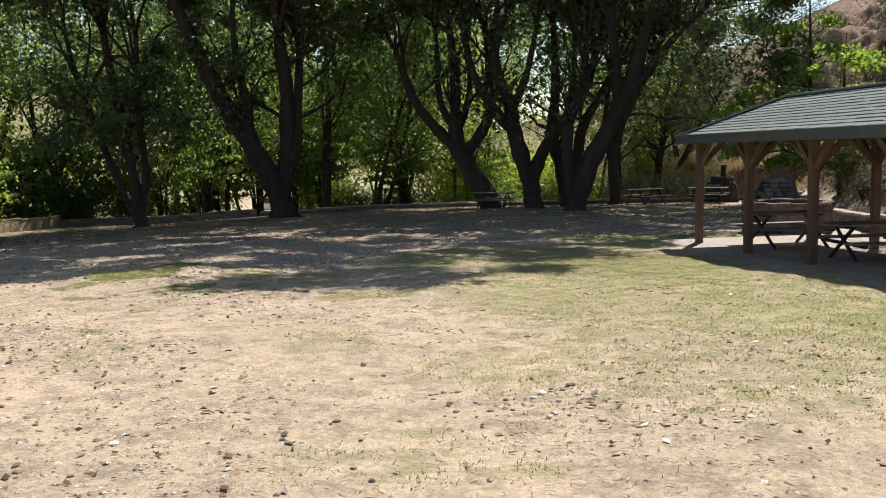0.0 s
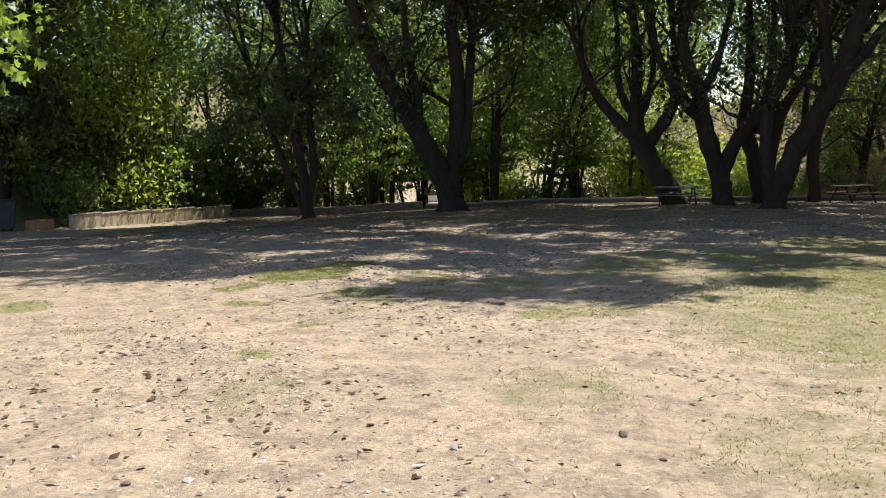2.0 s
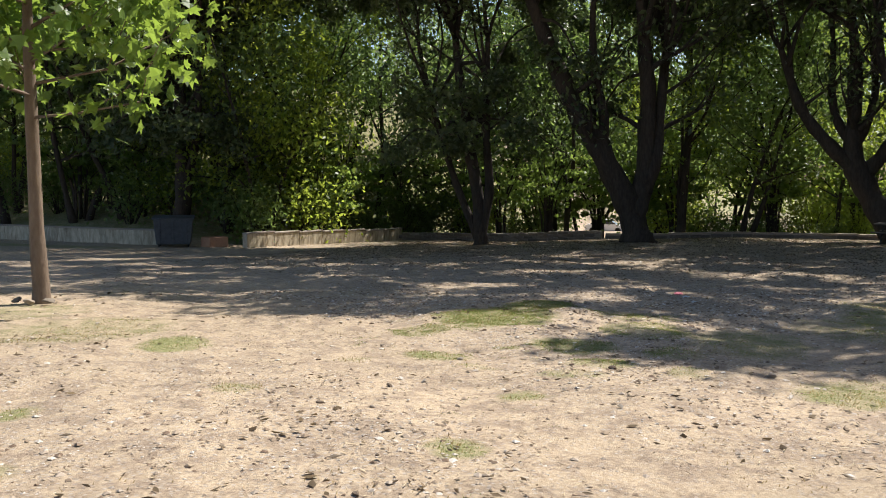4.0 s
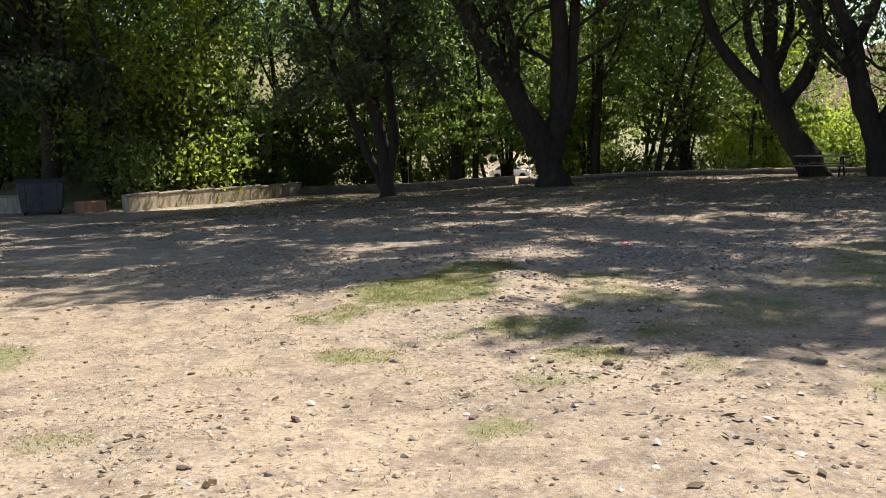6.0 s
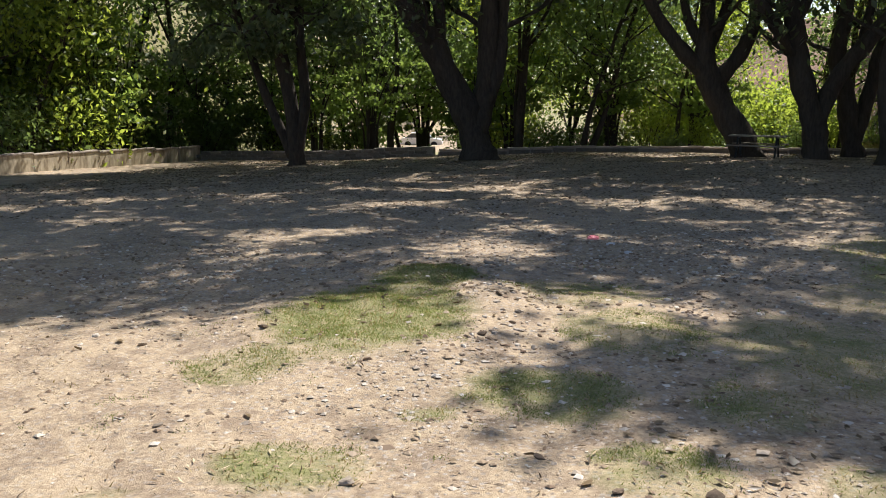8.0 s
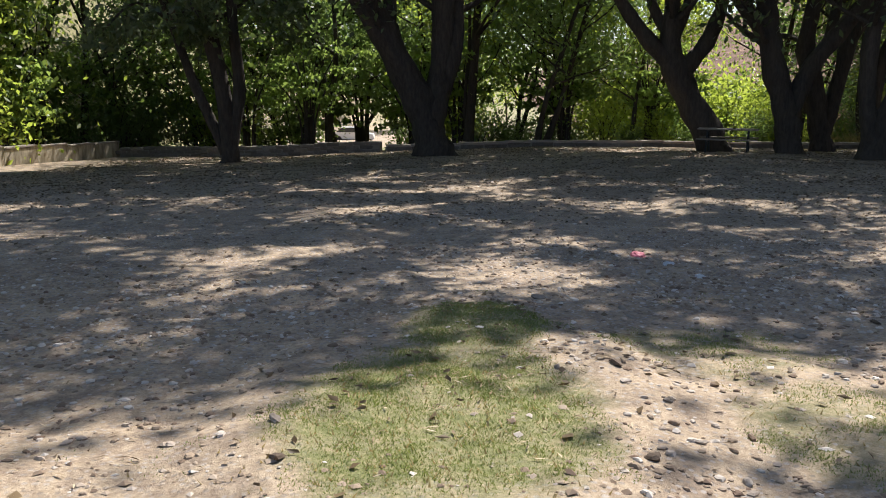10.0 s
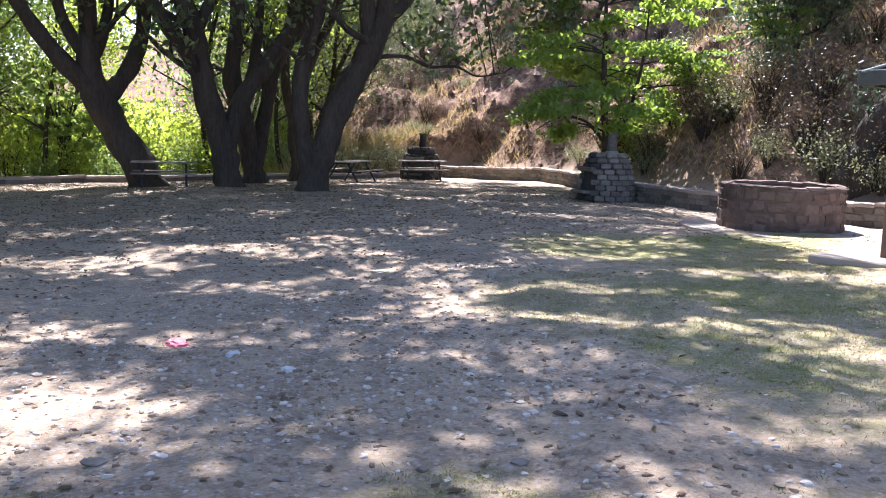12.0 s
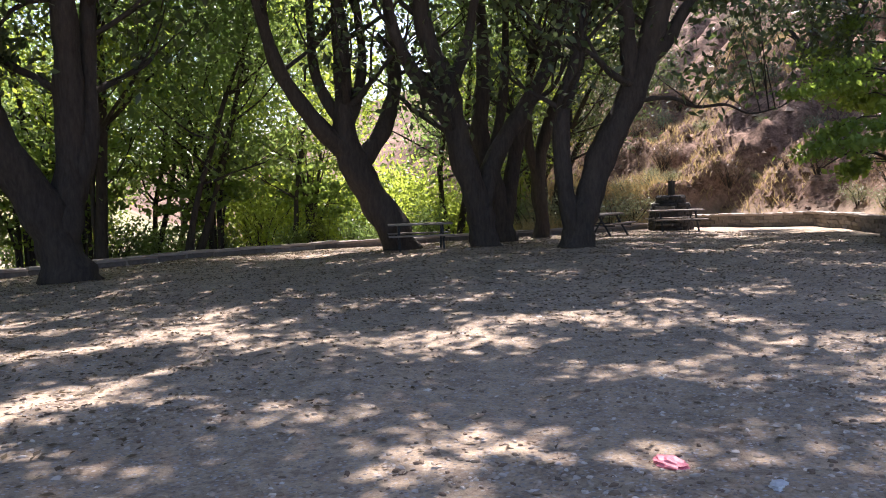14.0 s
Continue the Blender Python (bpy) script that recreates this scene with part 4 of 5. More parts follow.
def stone_oven(x, y, face, label, h=1.32, r=0.82, chimney=0.5, blackish=False):
    """A bread oven: tapering courses of stone, an arched mouth and a flue."""
    ob = thing("stone_oven", on_ground(x, y, face))
    tagged(ob, label, "outdoor oven", "stone ovens")
    rnd = random.Random(int(x * 10))
    bm = bmesh.new()
    prof = [(r - 0.1, -0.2), (r - 0.1, 0.3), (r - 0.16, 0.7), (r - 0.25, 1.0), (r - 0.38, h - 0.08), (0.02, h - 0.06)]
    rings = []
    for pr, pz in prof:
        rings.append([bm.verts.new((pr * math.cos(2 * math.pi * k / 24), pr * math.sin(2 * math.pi * k / 24), pz)) for k in range(24)])
    for a, b in zip(rings, rings[1:]):
        for k in range(24):
            bm.faces.new((a[k], a[(k + 1) % 24], b[(k + 1) % 24], b[k]))
    # solid shell: its black colour stands in for shade inside the mouth
    part("core", bm, STONE_DARK, ob, "black inner shell, mouth shade in its colour")
    n = 9
    for c in range(n):
        z = 0.075 + c * 0.143
        rr = float(np.interp(z, [q[1] for q in prof[:5]], [q[0] for q in prof[:5]])) + 0.0
        tilt = float(np.interp(z, [0.2, 0.7, 1.0, 1.25], [2, 12, 24, 40]))
        m = max(6, int(2 * math.pi * rr / 0.27))
        for k in range(m):
            a = 2 * math.pi * (k + 0.5 * (c % 2)) / m + rnd.uniform(-0.02, 0.02)
            off = (a + math.pi) % (2 * math.pi) - math.pi
            if abs(off) < 0.42 and 0.25 < z < 0.8:
                continue
            dark = blackish or abs(off) < 0.5
            me = rnd.choice(dark_stones if dark else oven_stones)
            piece("stone", me, pose(rr * math.cos(a), rr * math.sin(a), z) @ pose(0, 0, 0, 0, 0, math.degrees(a) + 90) @ pose(0, 0, 0, rnd.uniform(-3, 3) - tilt, rnd.uniform(-3, 3), 0), ob)
    block("lintel", (0.16, 0.75, 0.12), (r - 0.16, 0, 0.86), STONE_WALL, ob, bevel=0.02)
    block("sill", (0.3, 0.7, 0.08), (r - 0.02, 0, 0.24), STONE_WALL, ob, bevel=0.02)
    bm = bmesh.new()
    bmesh.ops.create_cone(bm, cap_ends=True, segments=12, radius1=0.22, radius2=0.17, depth=0.12, matrix=pose(-0.12, 0, h - 0.02))
    part("flue_base", bm, MORTAR, ob)
    bm = bmesh.new()
    bmesh.ops.create_cone(bm, cap_ends=True, segments=12, radius1=0.14, radius2=0.12, depth=chimney, matrix=pose(-0.12, 0, h + 0.06 + chimney / 2))
    bmesh.ops.create_cone(bm, cap_ends=True, segments=12, radius1=0.16, radius2=0.16, depth=0.05, matrix=pose(-0.12, 0, h + 0.08 + chimney))
    part("flue", bm, STONE_WALL if chimney < 0.6 else STONE_DARK, ob, "short round flue")
    return ob


stone_oven(12.0, 31.9, 166, "round stone bread oven with dark arched mouth", chimney=0.42)
stone_oven(13.9, 44.2, 215, "dark round stone oven with tall flue", 1.15, 0.85, 0.6, True)


# ---- round stone basin ----
def basin(x, y):
    ob = thing("stone_basin", on_ground(x, y, 0))
    tagged(ob, "round red-brown stone basin with crumbling rim on concrete apron", "basin")
    def ring_mesh(name, ro, ri, z0, z1, mat, label, wob=0.0, seg=40):
        bm = bmesh.new()
        rnd = random.Random(4)
        rows = []
        for rad, z in ((ro, z0), (ro, (z0 * 2 + z1) / 3), (ro, (z0 + 2 * z1) / 3), (ro, z1), (ri, z1), (ri, z0)):
            rows.append([bm.verts.new(((rad + rnd.uniform(-wob, wob)) * math.cos(2 * math.pi * k / seg), (rad + rnd.uniform(-wob, wob)) * math.sin(2 * math.pi * k / seg), z + (rnd.uniform(-wob, wob) if z == z1 else 0))) for k in range(seg)])
        for a, b in zip(rows, rows[1:] + rows[:1]):
            for k in range(seg):
                bm.faces.new((a[k], a[(k + 1) % seg], b[(k + 1) % seg], b[k]))
        return part(name, bm, mat, ob, label)
    ring_mesh("basin_wall", 1.17, 0.99, -0.2, 0.87, STONE_RED, "rough red-brown mortar core", 0.012)
    kinds = [stone_mesh("stone", 340 + i, (0.2 + 0.03 * i, 0.1, 0.15 + 0.02 * (i % 3)), 0.55, STONE_RED) for i in range(5)]
    tops = [stone_mesh("rim_stone", 350 + i, (0.34, 0.22, 0.06), 0.5, STONE_RED) for i in range(3)]
    rnd = random.Random(14)
    for c in range(4):
        m = 24
        for k in range(m):
            a = 2 * math.pi * (k + 0.5 * (c % 2) + rnd.uniform(-0.16, 0.16)) / m
            piece("stone", rnd.choice(kinds), pose(1.133 * math.cos(a), 1.133 * math.sin(a), 0.1 + 0.215 * c + rnd.uniform(-0.025, 0.025), rnd.uniform(-2, 2), rnd.uniform(-9, 9), math.degrees(a) + 90), ob)
    for k in range(22):
        a = 2 * math.pi * k / 22
        piece("rim_stone", rnd.choice(tops), pose(1.07 * math.cos(a), 1.07 * math.sin(a), 0.885 + rnd.uniform(-0.012, 0.02), rnd.uniform(-3, 3), rnd.uniform(-3, 3), math.degrees(a) + 90), ob)
    bm = bmesh.new()
    bmesh.ops.create_circle(bm, cap_ends=True, segments=40, radius=1.0, matrix=pose(0, 0, 0.3))
    part("basin_floor", bm, STONE_DARK, ob)
    bm = bmesh.new()
    bmesh.ops.create_cone(bm, cap_ends=True, segments=36, radius1=1.95, radius2=1.9, depth=0.3, matrix=pose(0, 0, -0.09))
    part("apron", bm, CONCRETE, ob, "pale concrete apron")


basin(9.58, 24.76)

# ---- sapling, oven tree, leaning hill tree ----
def lobed_leaves(name, centres, size, rng, mat):
    """Plane-tree leaves: five pointed lobes round a stalk."""
    ang = np.radians([0, 26, 48, 75, 105, 140, 180, 220, 255, 285, 312, 334])
    rad = np.array([1.0, 0.48, 0.86, 0.42, 0.62, 0.4, 0.34, 0.4, 0.62, 0.42, 0.86, 0.48])
    k, n = len(ang), len(centres)
    flat = np.stack([np.cos(ang) * rad, np.sin(ang) * rad, 0.16 * rad * np.cos(2 * ang)], 1)
    verts, faces = [], []
    d = rng.normal(size=(n, 3)) + [0, 0, -0.5]
    d /= np.linalg.norm(d, axis=1)[:, None]
    s = np.cross(d, rng.normal(size=(n, 3)))
    s /= np.linalg.norm(s, axis=1)[:, None]
    u = np.cross(d, s)
    ln = size * rng.uniform(0.6, 1.15, n)
    co = centres[:, None] + ln[:, None, None] * (flat[None, :, :1] * d[:, None] + flat[None, :, 1:2] * s[:, None] + flat[None, :, 2:] * u[:, None])
    me = bpy.data.meshes.new(name)
    me.from_pydata(co.reshape(-1, 3).tolist(), [], [tuple(range(i * k, i * k + k)) for i in range(n)])
    me.materials.append(mat)
    return me


def sapling(x, y):
    rnd, rng = random.Random(8), np.random.default_rng(8)
    ob = thing("plane_tree", on_ground(x, y))
    tagged(ob, "young plane tree with slim trunk and large lobed leaves", "tree")
    limbs, tips = [], []
    trunk = [(0.05, 0, -0.2, 0.17), (0.04, 0, 0.2, 0.125), (0.0, 0, 1.4, 0.1), (-0.02, 0, 2.8, 0.088), (-0.03, 0, 4.2, 0.07), (0, 0, 5.8, 0.04), (0, 0, 7.0, 0.015)]
    limbs.append((trunk, 10))
    for k in range(26):
        z = 2.7 + 0.16 * k
        a = k * 2.4 + rnd.uniform(-0.3, 0.3)
        l = 1.9 * (1 - 0.5 * max(0, (z - 4.2) / 2.8)) * rnd.uniform(0.7, 1.15)
        grow(rnd, (0, 0, z), (math.cos(a), math.sin(a), rnd.uniform(-0.15, 0.35)), l, 0.03, 1, limbs, tips, 0.5, 0.0)
    limbs_mesh("trunk", limbs, 8, ob, BARK_PALE, 5, 0.05)
    cl = leaf_cloud(rng, tips, 5200 / len(tips), 0.3, 0.8)
    cl = cl[cl[:, 2] > 2.1]
    c = new("crown", lobed_leaves("crown", cl, 0.16, rng, LEAF_PLANE))
    c.parent = ob
    me = [rock_mesh("stone", 900 + i, 0.2) for i in range(3)]
    for i, (dx, dy) in enumerate(((-0.22, -0.2), (0.1, -0.28), (0.33, -0.12))):
        s = new("stone", me[i])
        s.matrix_basis = pose(x + dx, y + dy, gz(x + dx, y + dy) + 0.06, 0, 0, 40 * i)
        tagged(s, "pale rough stone at the foot of a sapling", "stone", "stones at the sapling")


def rock_mesh(name, seed, size, mat=None, flat=0.6):
    rnd = random.Random(seed)
    bm = bmesh.new()
    bmesh.ops.create_icosphere(bm, subdivisions=2, radius=size / 2)
    ax = Vector((rnd.uniform(0.8, 1.3), rnd.uniform(0.7, 1.1), flat * rnd.uniform(0.8, 1.2)))
    cuts = [(Vector((rnd.gauss(0, 1), rnd.gauss(0, 1), rnd.gauss(0, 1))).normalized(), rnd.uniform(0.35, 0.75)) for _ in range(9)]
    for v in bm.verts:
        n = v.co.normalized()
        k = 1.0
        for c, lim in cuts:
            d = n.dot(c)
            if d > lim:
                k = min(k, lim / d)
        k *= 1 + 0.09 * rnd.uniform(-1, 1)
        v.co = Vector((n.x * ax.x, n.y * ax.y, n.z * ax.z)) * (size / 2 * k)
    me = bpy.data.meshes.new(name)
    bm.to_mesh(me)
    bm.free()
    me.materials.append(mat or STONE)
    return me


sapling(-12.15, 14.5)

def tiered_tree(x, y, turn):
    """A young broadleaf: a forked trunk with wide, nearly level tiers of leaf sprays."""
    rnd, rng = random.Random(201), np.random.default_rng(201)
    ob = thing("young_tree", on_ground(x, y, turn))
    tagged(ob, "young green tree with level leaf tiers behind a stone oven", "tree")
    stems = [[(0, 0, -0.3, 0.2), (0.03, 0, 0.5, 0.15), (0.05, 0.05, 1.6, 0.125), (0.2, 0.1, 3.2, 0.1), (0.25, 0, 5.2, 0.07), (0.3, 0.1, 8.4, 0.02)],
             [(0.04, 0.02, 1.2, 0.085), (-0.5, -0.2, 2.3, 0.07), (-0.9, -0.2, 4.0, 0.05), (-1.1, 0, 6.6, 0.015)],
             [(0.05, 0.03, 1.5, 0.06), (0.7, 0.2, 2.2, 0.045), (1.5, 0.4, 2.3, 0.03), (2.2, 0.6, 1.9, 0.012)]]
    limbs, places = [(st, 10) for st in stems], []
    for k in range(46):
        st = smooth_points(stems[(0, 0, 1)[k % 3]], 5)
        q = st[int(len(st) * rnd.uniform(0.42, 0.98))]
        b = k * 2.4 + rnd.uniform(-0.4, 0.4)
        reach = rnd.uniform(1.6, 3.6) * (1 - 0.55 * sstep(4.5, 8.5, q[2]))
        end = Vector(q[:3]) + Vector((math.cos(b) * reach, math.sin(b) * reach, rnd.uniform(-0.5, 0.35)))
        m = Vector(q[:3]).lerp(end, 0.5) + Vector((0, 0, 0.3))
        limbs.append(([(*q[:3], min(0.035, q[3] * 0.6)), (*m, 0.02), (*end, 0.006)], 5))
        n = int(95 * reach)
        u = rng.uniform(0.25, 1.08, n)[:, None]
        side = np.array((-math.sin(b), math.cos(b), 0)) * rng.normal(size=(n, 1)) * 0.36 * reach * 0.5
        places.append(np.array(m) * (1 - u) + np.array(end) * u + side + rng.normal(size=(n, 3)) * [0.12, 0.12, 0.08])
    limbs_mesh("trunk", limbs, 8, ob, BARK, 201, 0.08)
    c = new("crown", leaves_mesh("crown", np.concatenate(places), 0.19, rng, LEAF_PLANE, 0.6, 0.62))
    c.parent = ob


tiered_tree(14.3, 34.2, 130)
for x, y, sc in ((16.4, 32.6, 0.5), (15.6, 34.8, 0.42), (17.8, 31.0, 0.5)):
    plant(hazels[1], x, y, sc, "small bright green bush on the dry slope", "bush", "slope bushes")


def leaning_tree(x, y):
    ob = thing("leaning_tree", on_ground(x, y))
    tagged(ob, "thick leaning dark trunk on the dry hillside", "tree")
    limbs, tips, rnd, rng = [], [], random.Random(31), np.random.default_rng(31)
    st = [(-0.1, 0.2, -0.5, 0.55), (-0.1, 0.1, 0.5, 0.42), (0.05, -0.1, 1.3, 0.33), (0.35, -0.65, 2.2, 0.36), (0.7, -1.4, 3.3, 0.36), (1.2, -2.4, 4.6, 0.3), (1.9, -3.6, 6.4, 0.2)]
    limbs.append((st, 12))
    for k in range(7):
        grow(rnd, st[-1 - (k % 2)][:3], (rnd.gauss(0, 1), rnd.gauss(0, 1), 0.5), 2.4, 0.08, 1, limbs, tips)
    limbs_mesh("trunk", limbs, 10, ob, BARK, 31, 0.16)
    c = new("crown", leaves_mesh("crown", leaf_cloud(rng, tips, 130, 0.6), 0.2, rng, LEAF_PINE, narrow=0.3))
    c.parent = ob


leaning_tree(13.7, 25.4)

# ---- hillside growth ----
hill_shrubs = [
    make_shrub("hill_shrub", 401, 1.3, 1.0, LEAF_SAGE, 0.1, 1500, 14),
    make_shrub("hill_shrub", 402, 1.6, 1.2, LEAF_DRY, 0.075, 1900, 26),
    make_shrub("hill_shrub", 403, 2.0, 1.3, LEAF_PINE, 0.15, 1000, 10)]
hill_labels = ["grey-green sage shrub on the dry slope", "dry brown brush on the reddish slope", "dark green shrub on the steep slope"]
pines = [make_tree("pine_tree", 411, 9.5, 0.2, LEAF_PINE, 0.36, 26, 0.6, 3, 1, 0.2, 0.08, narrow=0.22),
         make_tree("pine_tree", 412, 7.5, 0.16, LEAF_PINE, 0.36, 26, 0.55, 3, 1, 0.15, 0.12, narrow=0.22)]
rh = random.Random(15)
placed = 0
while placed < 330:
    x, y = rh.uniform(9, 36), rh.uniform(14, 66)
    d = float(east_d(np.array(x), np.array(y)))
    if d < 0.6 or d > 19:
        continue
    k = rh.choice((0, 0, 1, 1, 2))
    plant(hill_shrubs[k], x, y, rh.choice((0.2, 0.28, 0.36, 0.5, 0.75)), hill_labels[k], "shrub", "hillside shrubs")
    placed += 1
for k in range(30):
    y = 20.5 + 0.6 * k + rh.uniform(-0.3, 0.3)
    x = float(line_x(y, EAST_WALL)) + rh.uniform(1.1, 3.2)
    plant(hill_shrubs[(1, 0, 1)[k % 3]], x, y, rh.uniform(0.5, 0.95), hill_labels[(1, 0, 1)[k % 3]], "shrub", "hillside shrubs")
placed = 0
while placed < 18:
    x, y = rh.uniform(15, 44), rh.uniform(8, 58)
    d = float(east_d(np.array(x), np.array(y)))
    if d < 7 or (d < 14 and 38 < y < 60):
        continue
    plant(rh.choice(pines), x, y, rh.uniform(0.7, 1.15), "grey-green pine on the dry hillside", "tree", "hillside pines")
    placed += 1
for x, y in ((18.2, 22.5), (17.6, 27.0), (19.0, 30.8), (20.5, 25.0), (22.2, 33.0), (25.5, 36.0), (22.5, 29.0), (31.5, 46.0)):
    plant(rh.choice(pines), x, y, rh.uniform(0.8, 1.0), "grey-green pine on the dry hillside", "tree", "hillside pines")
for x, y, s in ((13.0, 46.9, 0.9), (11.9, 47.6, 1.1), (14.4, 47.4, 0.8), (10.8, 48.6, 1.2)):
    plant(hill_shrubs[0], x, y, s, "pale sage shrub behind the oven", "shrub", "hillside shrubs")


# ---- rubbish bin, block, car ----
def bin_thing():
    ob = thing("rubbish_container", on_ground(-24.3, 33.2, 35))
    tagged(ob, "dark steel rubbish container beside the wall", "rubbish container")
    bm = bmesh.new()
    vs = box(bm, (1.5, 1.1, 1.0), (0, 0, 0.62), (0, 0, 0), 0.03)
    for v in vs:
        v.co.x *= 0.86 + 0.14 * (v.co.z - 0.12)
    part("body", bm, BIN, ob)
    block("lid", (1.6, 1.2, 0.06), (0, 0.02, 1.16), BIN, ob, (3, 0, 0), 0.02)
    for x in (-0.5, 0.0, 0.5):
        block("rib", (0.06, 0.04, 0.9), (x, -0.56, 0.62), BIN, ob)
    for x in (-0.55, 0.55):
        for y in (-0.4, 0.4):
            bm = bmesh.new()
            bmesh.ops.create_cone(bm, cap_ends=True, segments=12, radius1=0.08, radius2=0.08, depth=0.05, matrix=pose(x, y, 0.08, 0, 90, 0))
            part("castor", bm, RUBBER, ob)


bin_thing()
blk = block("masonry_block", (0.9, 0.6, 0.42), (-22.9, 33.9, gz(-22.9, 33.9) + 0.3), BRICK, bevel=0.03)
blk.rotation_euler = (0, 0, 1.2)
tagged(blk, "sunlit orange brick pier end of the wall", "pier")
blk.location.z = gz(-22.9, 33.9) + 0.19


def car(x, y, turn):
    ob = thing("car", on_ground(x, y, turn))
    tagged(ob, "white parked saloon car in the far car park", "car")
    prof = [(-2.1, 0.35), (-2.15, 0.75), (-1.9, 0.92), (-1.2, 0.98), (1.1, 0.98), (2.0, 0.8), (2.1, 0.5), (2.05, 0.3)]
    bm = bmesh.new()
    a = [bm.verts.new((px_, -0.85, pz)) for px_, pz in prof]
    b = [bm.verts.new((px_, 0.85, pz)) for px_, pz in prof]
    bm.faces.new(a)
    bm.faces.new(list(reversed(b)))
    for i in range(len(a)):
        bm.faces.new((a[i], b[i], b[(i + 1) % len(a)], a[(i + 1) % len(a)]))
    part("body", bm, WHITE_PAINT, ob)
    bm = bmesh.new()
    cab = [(-1.6, 0.97), (-1.0, 1.38), (0.4, 1.42), (1.15, 0.97)]
    a = [bm.verts.new((px_, -0.72, pz)) for px_, pz in cab]
    b = [bm.verts.new((px_, 0.72, pz)) for px_, pz in cab]
    bm.faces.new(a)
    bm.faces.new(list(reversed(b)))
    for i in range(4):
        bm.faces.new((a[i], b[i], b[(i + 1) % 4], a[(i + 1) % 4]))
    part("window_band", bm, GLASS_DARK, ob)
    block("roof", (1.5, 1.4, 0.05), (-0.3, 0, 1.43), WHITE_PAINT, ob, bevel=0.02)
    for sx in (-1.3, 1.3):
        for sy in (-0.8, 0.8):
            bm = bmesh.new()
            bmesh.ops.create_cone(bm, cap_ends=True, segments=18, radius1=0.32, radius2=0.32, depth=0.2, matrix=pose(sx, sy, 0.32, 90, 0, 0))
            part("wheel", bm, RUBBER, ob)


car(-18.6, 96.0, 4)

# ---- litter on the ground ----
def crumpled(name, x, y, size, mat, label, seed):
    rnd = random.Random(seed)
    bm = bmesh.new()
    bmesh.ops.create_icosphere(bm, subdivisions=3, radius=1)
    for v in bm.verts:
        k = 1 + 0.35 * noise.noise(v.co * 2.3 + Vector((seed, 0, 0))) + 0.25 * noise.noise(v.co * 6 + Vector((0, seed, 0)))
        v.co = Vector((v.co.x * size[0] * k, v.co.y * size[1] * k, max(v.co.z * size[2] * k, -size[2] * 0.4)))
    ob = part(name, bm, mat)
    ob.matrix_basis = pose(x, y, gz(x, y) + size[2] * 0.35, 0, 0, rnd.uniform(0, 360))
    return tagged(ob, label, "litter", "litter on the yard")


crumpled("plastic_bag", -3.68, 20.97, (0.13, 0.08, 0.035), RED_BAG, "crumpled pink plastic bag on the earth", 3)
crumpled("plastic_scrap", -3.48, 20.35, (0.07, 0.045, 0.02), WHITE_BAG, "crumpled white plastic scrap on the earth", 5)
crumpled("plastic_scrap", -3.3, 19.8, (0.055, 0.04, 0.02), WHITE_BAG, "small white plastic scrap on the earth", 6)

# ---- stones ----
rock_kinds = [rock_mesh("stone", 700 + i, 1.0, STONE_BACKLIT if i % 2 else None, 0.5) for i in range(8)]
rr = random.Random(21)


def stone(x, y, size, label, k=None):
    o = new("stone", rock_kinds[rr.randrange(8) if k is None else k])
    size *= 0.66
    o.matrix_basis = pose(x, y, gz(x, y) + size * 0.1, rr.uniform(-10, 10), rr.uniform(-10, 10), rr.uniform(0, 360)) @ Matrix.Scale(size, 4)
    return tagged(o, label, "stone", "loose stones of the yard")


stone(-2.04, 13.07, 0.2, "flat dark stone on the bare earth", 2)
stone(-3.8, 12.65, 0.12, "pale rounded stone on the bare earth")
stone(-4.9, 12.63, 0.13, "dark lump of stone in thin grass")
stone(0.0, 6.3, 0.09, "dark round stone on sandy ground")
stone(-3.42, 12.68, 0.19, "pale flat stone on the bare earth")
stone(-6.17, 15.3, 0.14, "brown stone at the edge of the turf")
stone(0.91, 6.66, 0.17, "pale flat stone on stony ground")
stone(-0.4, 4.65, 0.11, "pale chip of stone on sandy ground")
stone(-1.03, 5.54, 0.1, "brown lump of earth and stone")
stone(-4.08, 11.5, 0.12, "dark rounded stone on the earth")
stone(-5.05, 11.3, 0.15, "pale rounded stone on the earth")
for sx, sy in ((-2.5, 17.93), (-2.42, 17.85), (-4.62, 18.9), (-3.65, 19.1)):
    stone(sx, sy, 0.13, "pale rounded stone among the gravel")
for sx, sy in ((-4.75, 7.76), (-3.96, 8.08), (-5.12, 7.98), (-1.56, 11.2), (-6.8, 14.6), (-6.0, 13.2)):
    stone(sx, sy, 0.1, "rough brown stone on sandy ground")
for sx, sy, size in ((-0.52, 4.89, 0.1), (-0.97, 5.43, 0.11), (-2.16, 5.51, 0.08), (-0.54, 5.53, 0.07), (-0.73, 7.69, 0.13), (-2.26, 7.63, 0.1), (-3.22, 6.45, 0.12), (-3.98, 6.99, 0.1),
                     (-0.97, 8.85, 0.09), (-0.76, 7.1, 0.08), (-0.52, 7.27, 0.09), (-3.94, 8.03, 0.11), (-4.02, 8.6, 0.11), (-1.79, 6.82, 0.09)):
    stone(sx, sy, size, "rough brown stone half sunk in sand", 1 + 2 * rr.randrange(4))
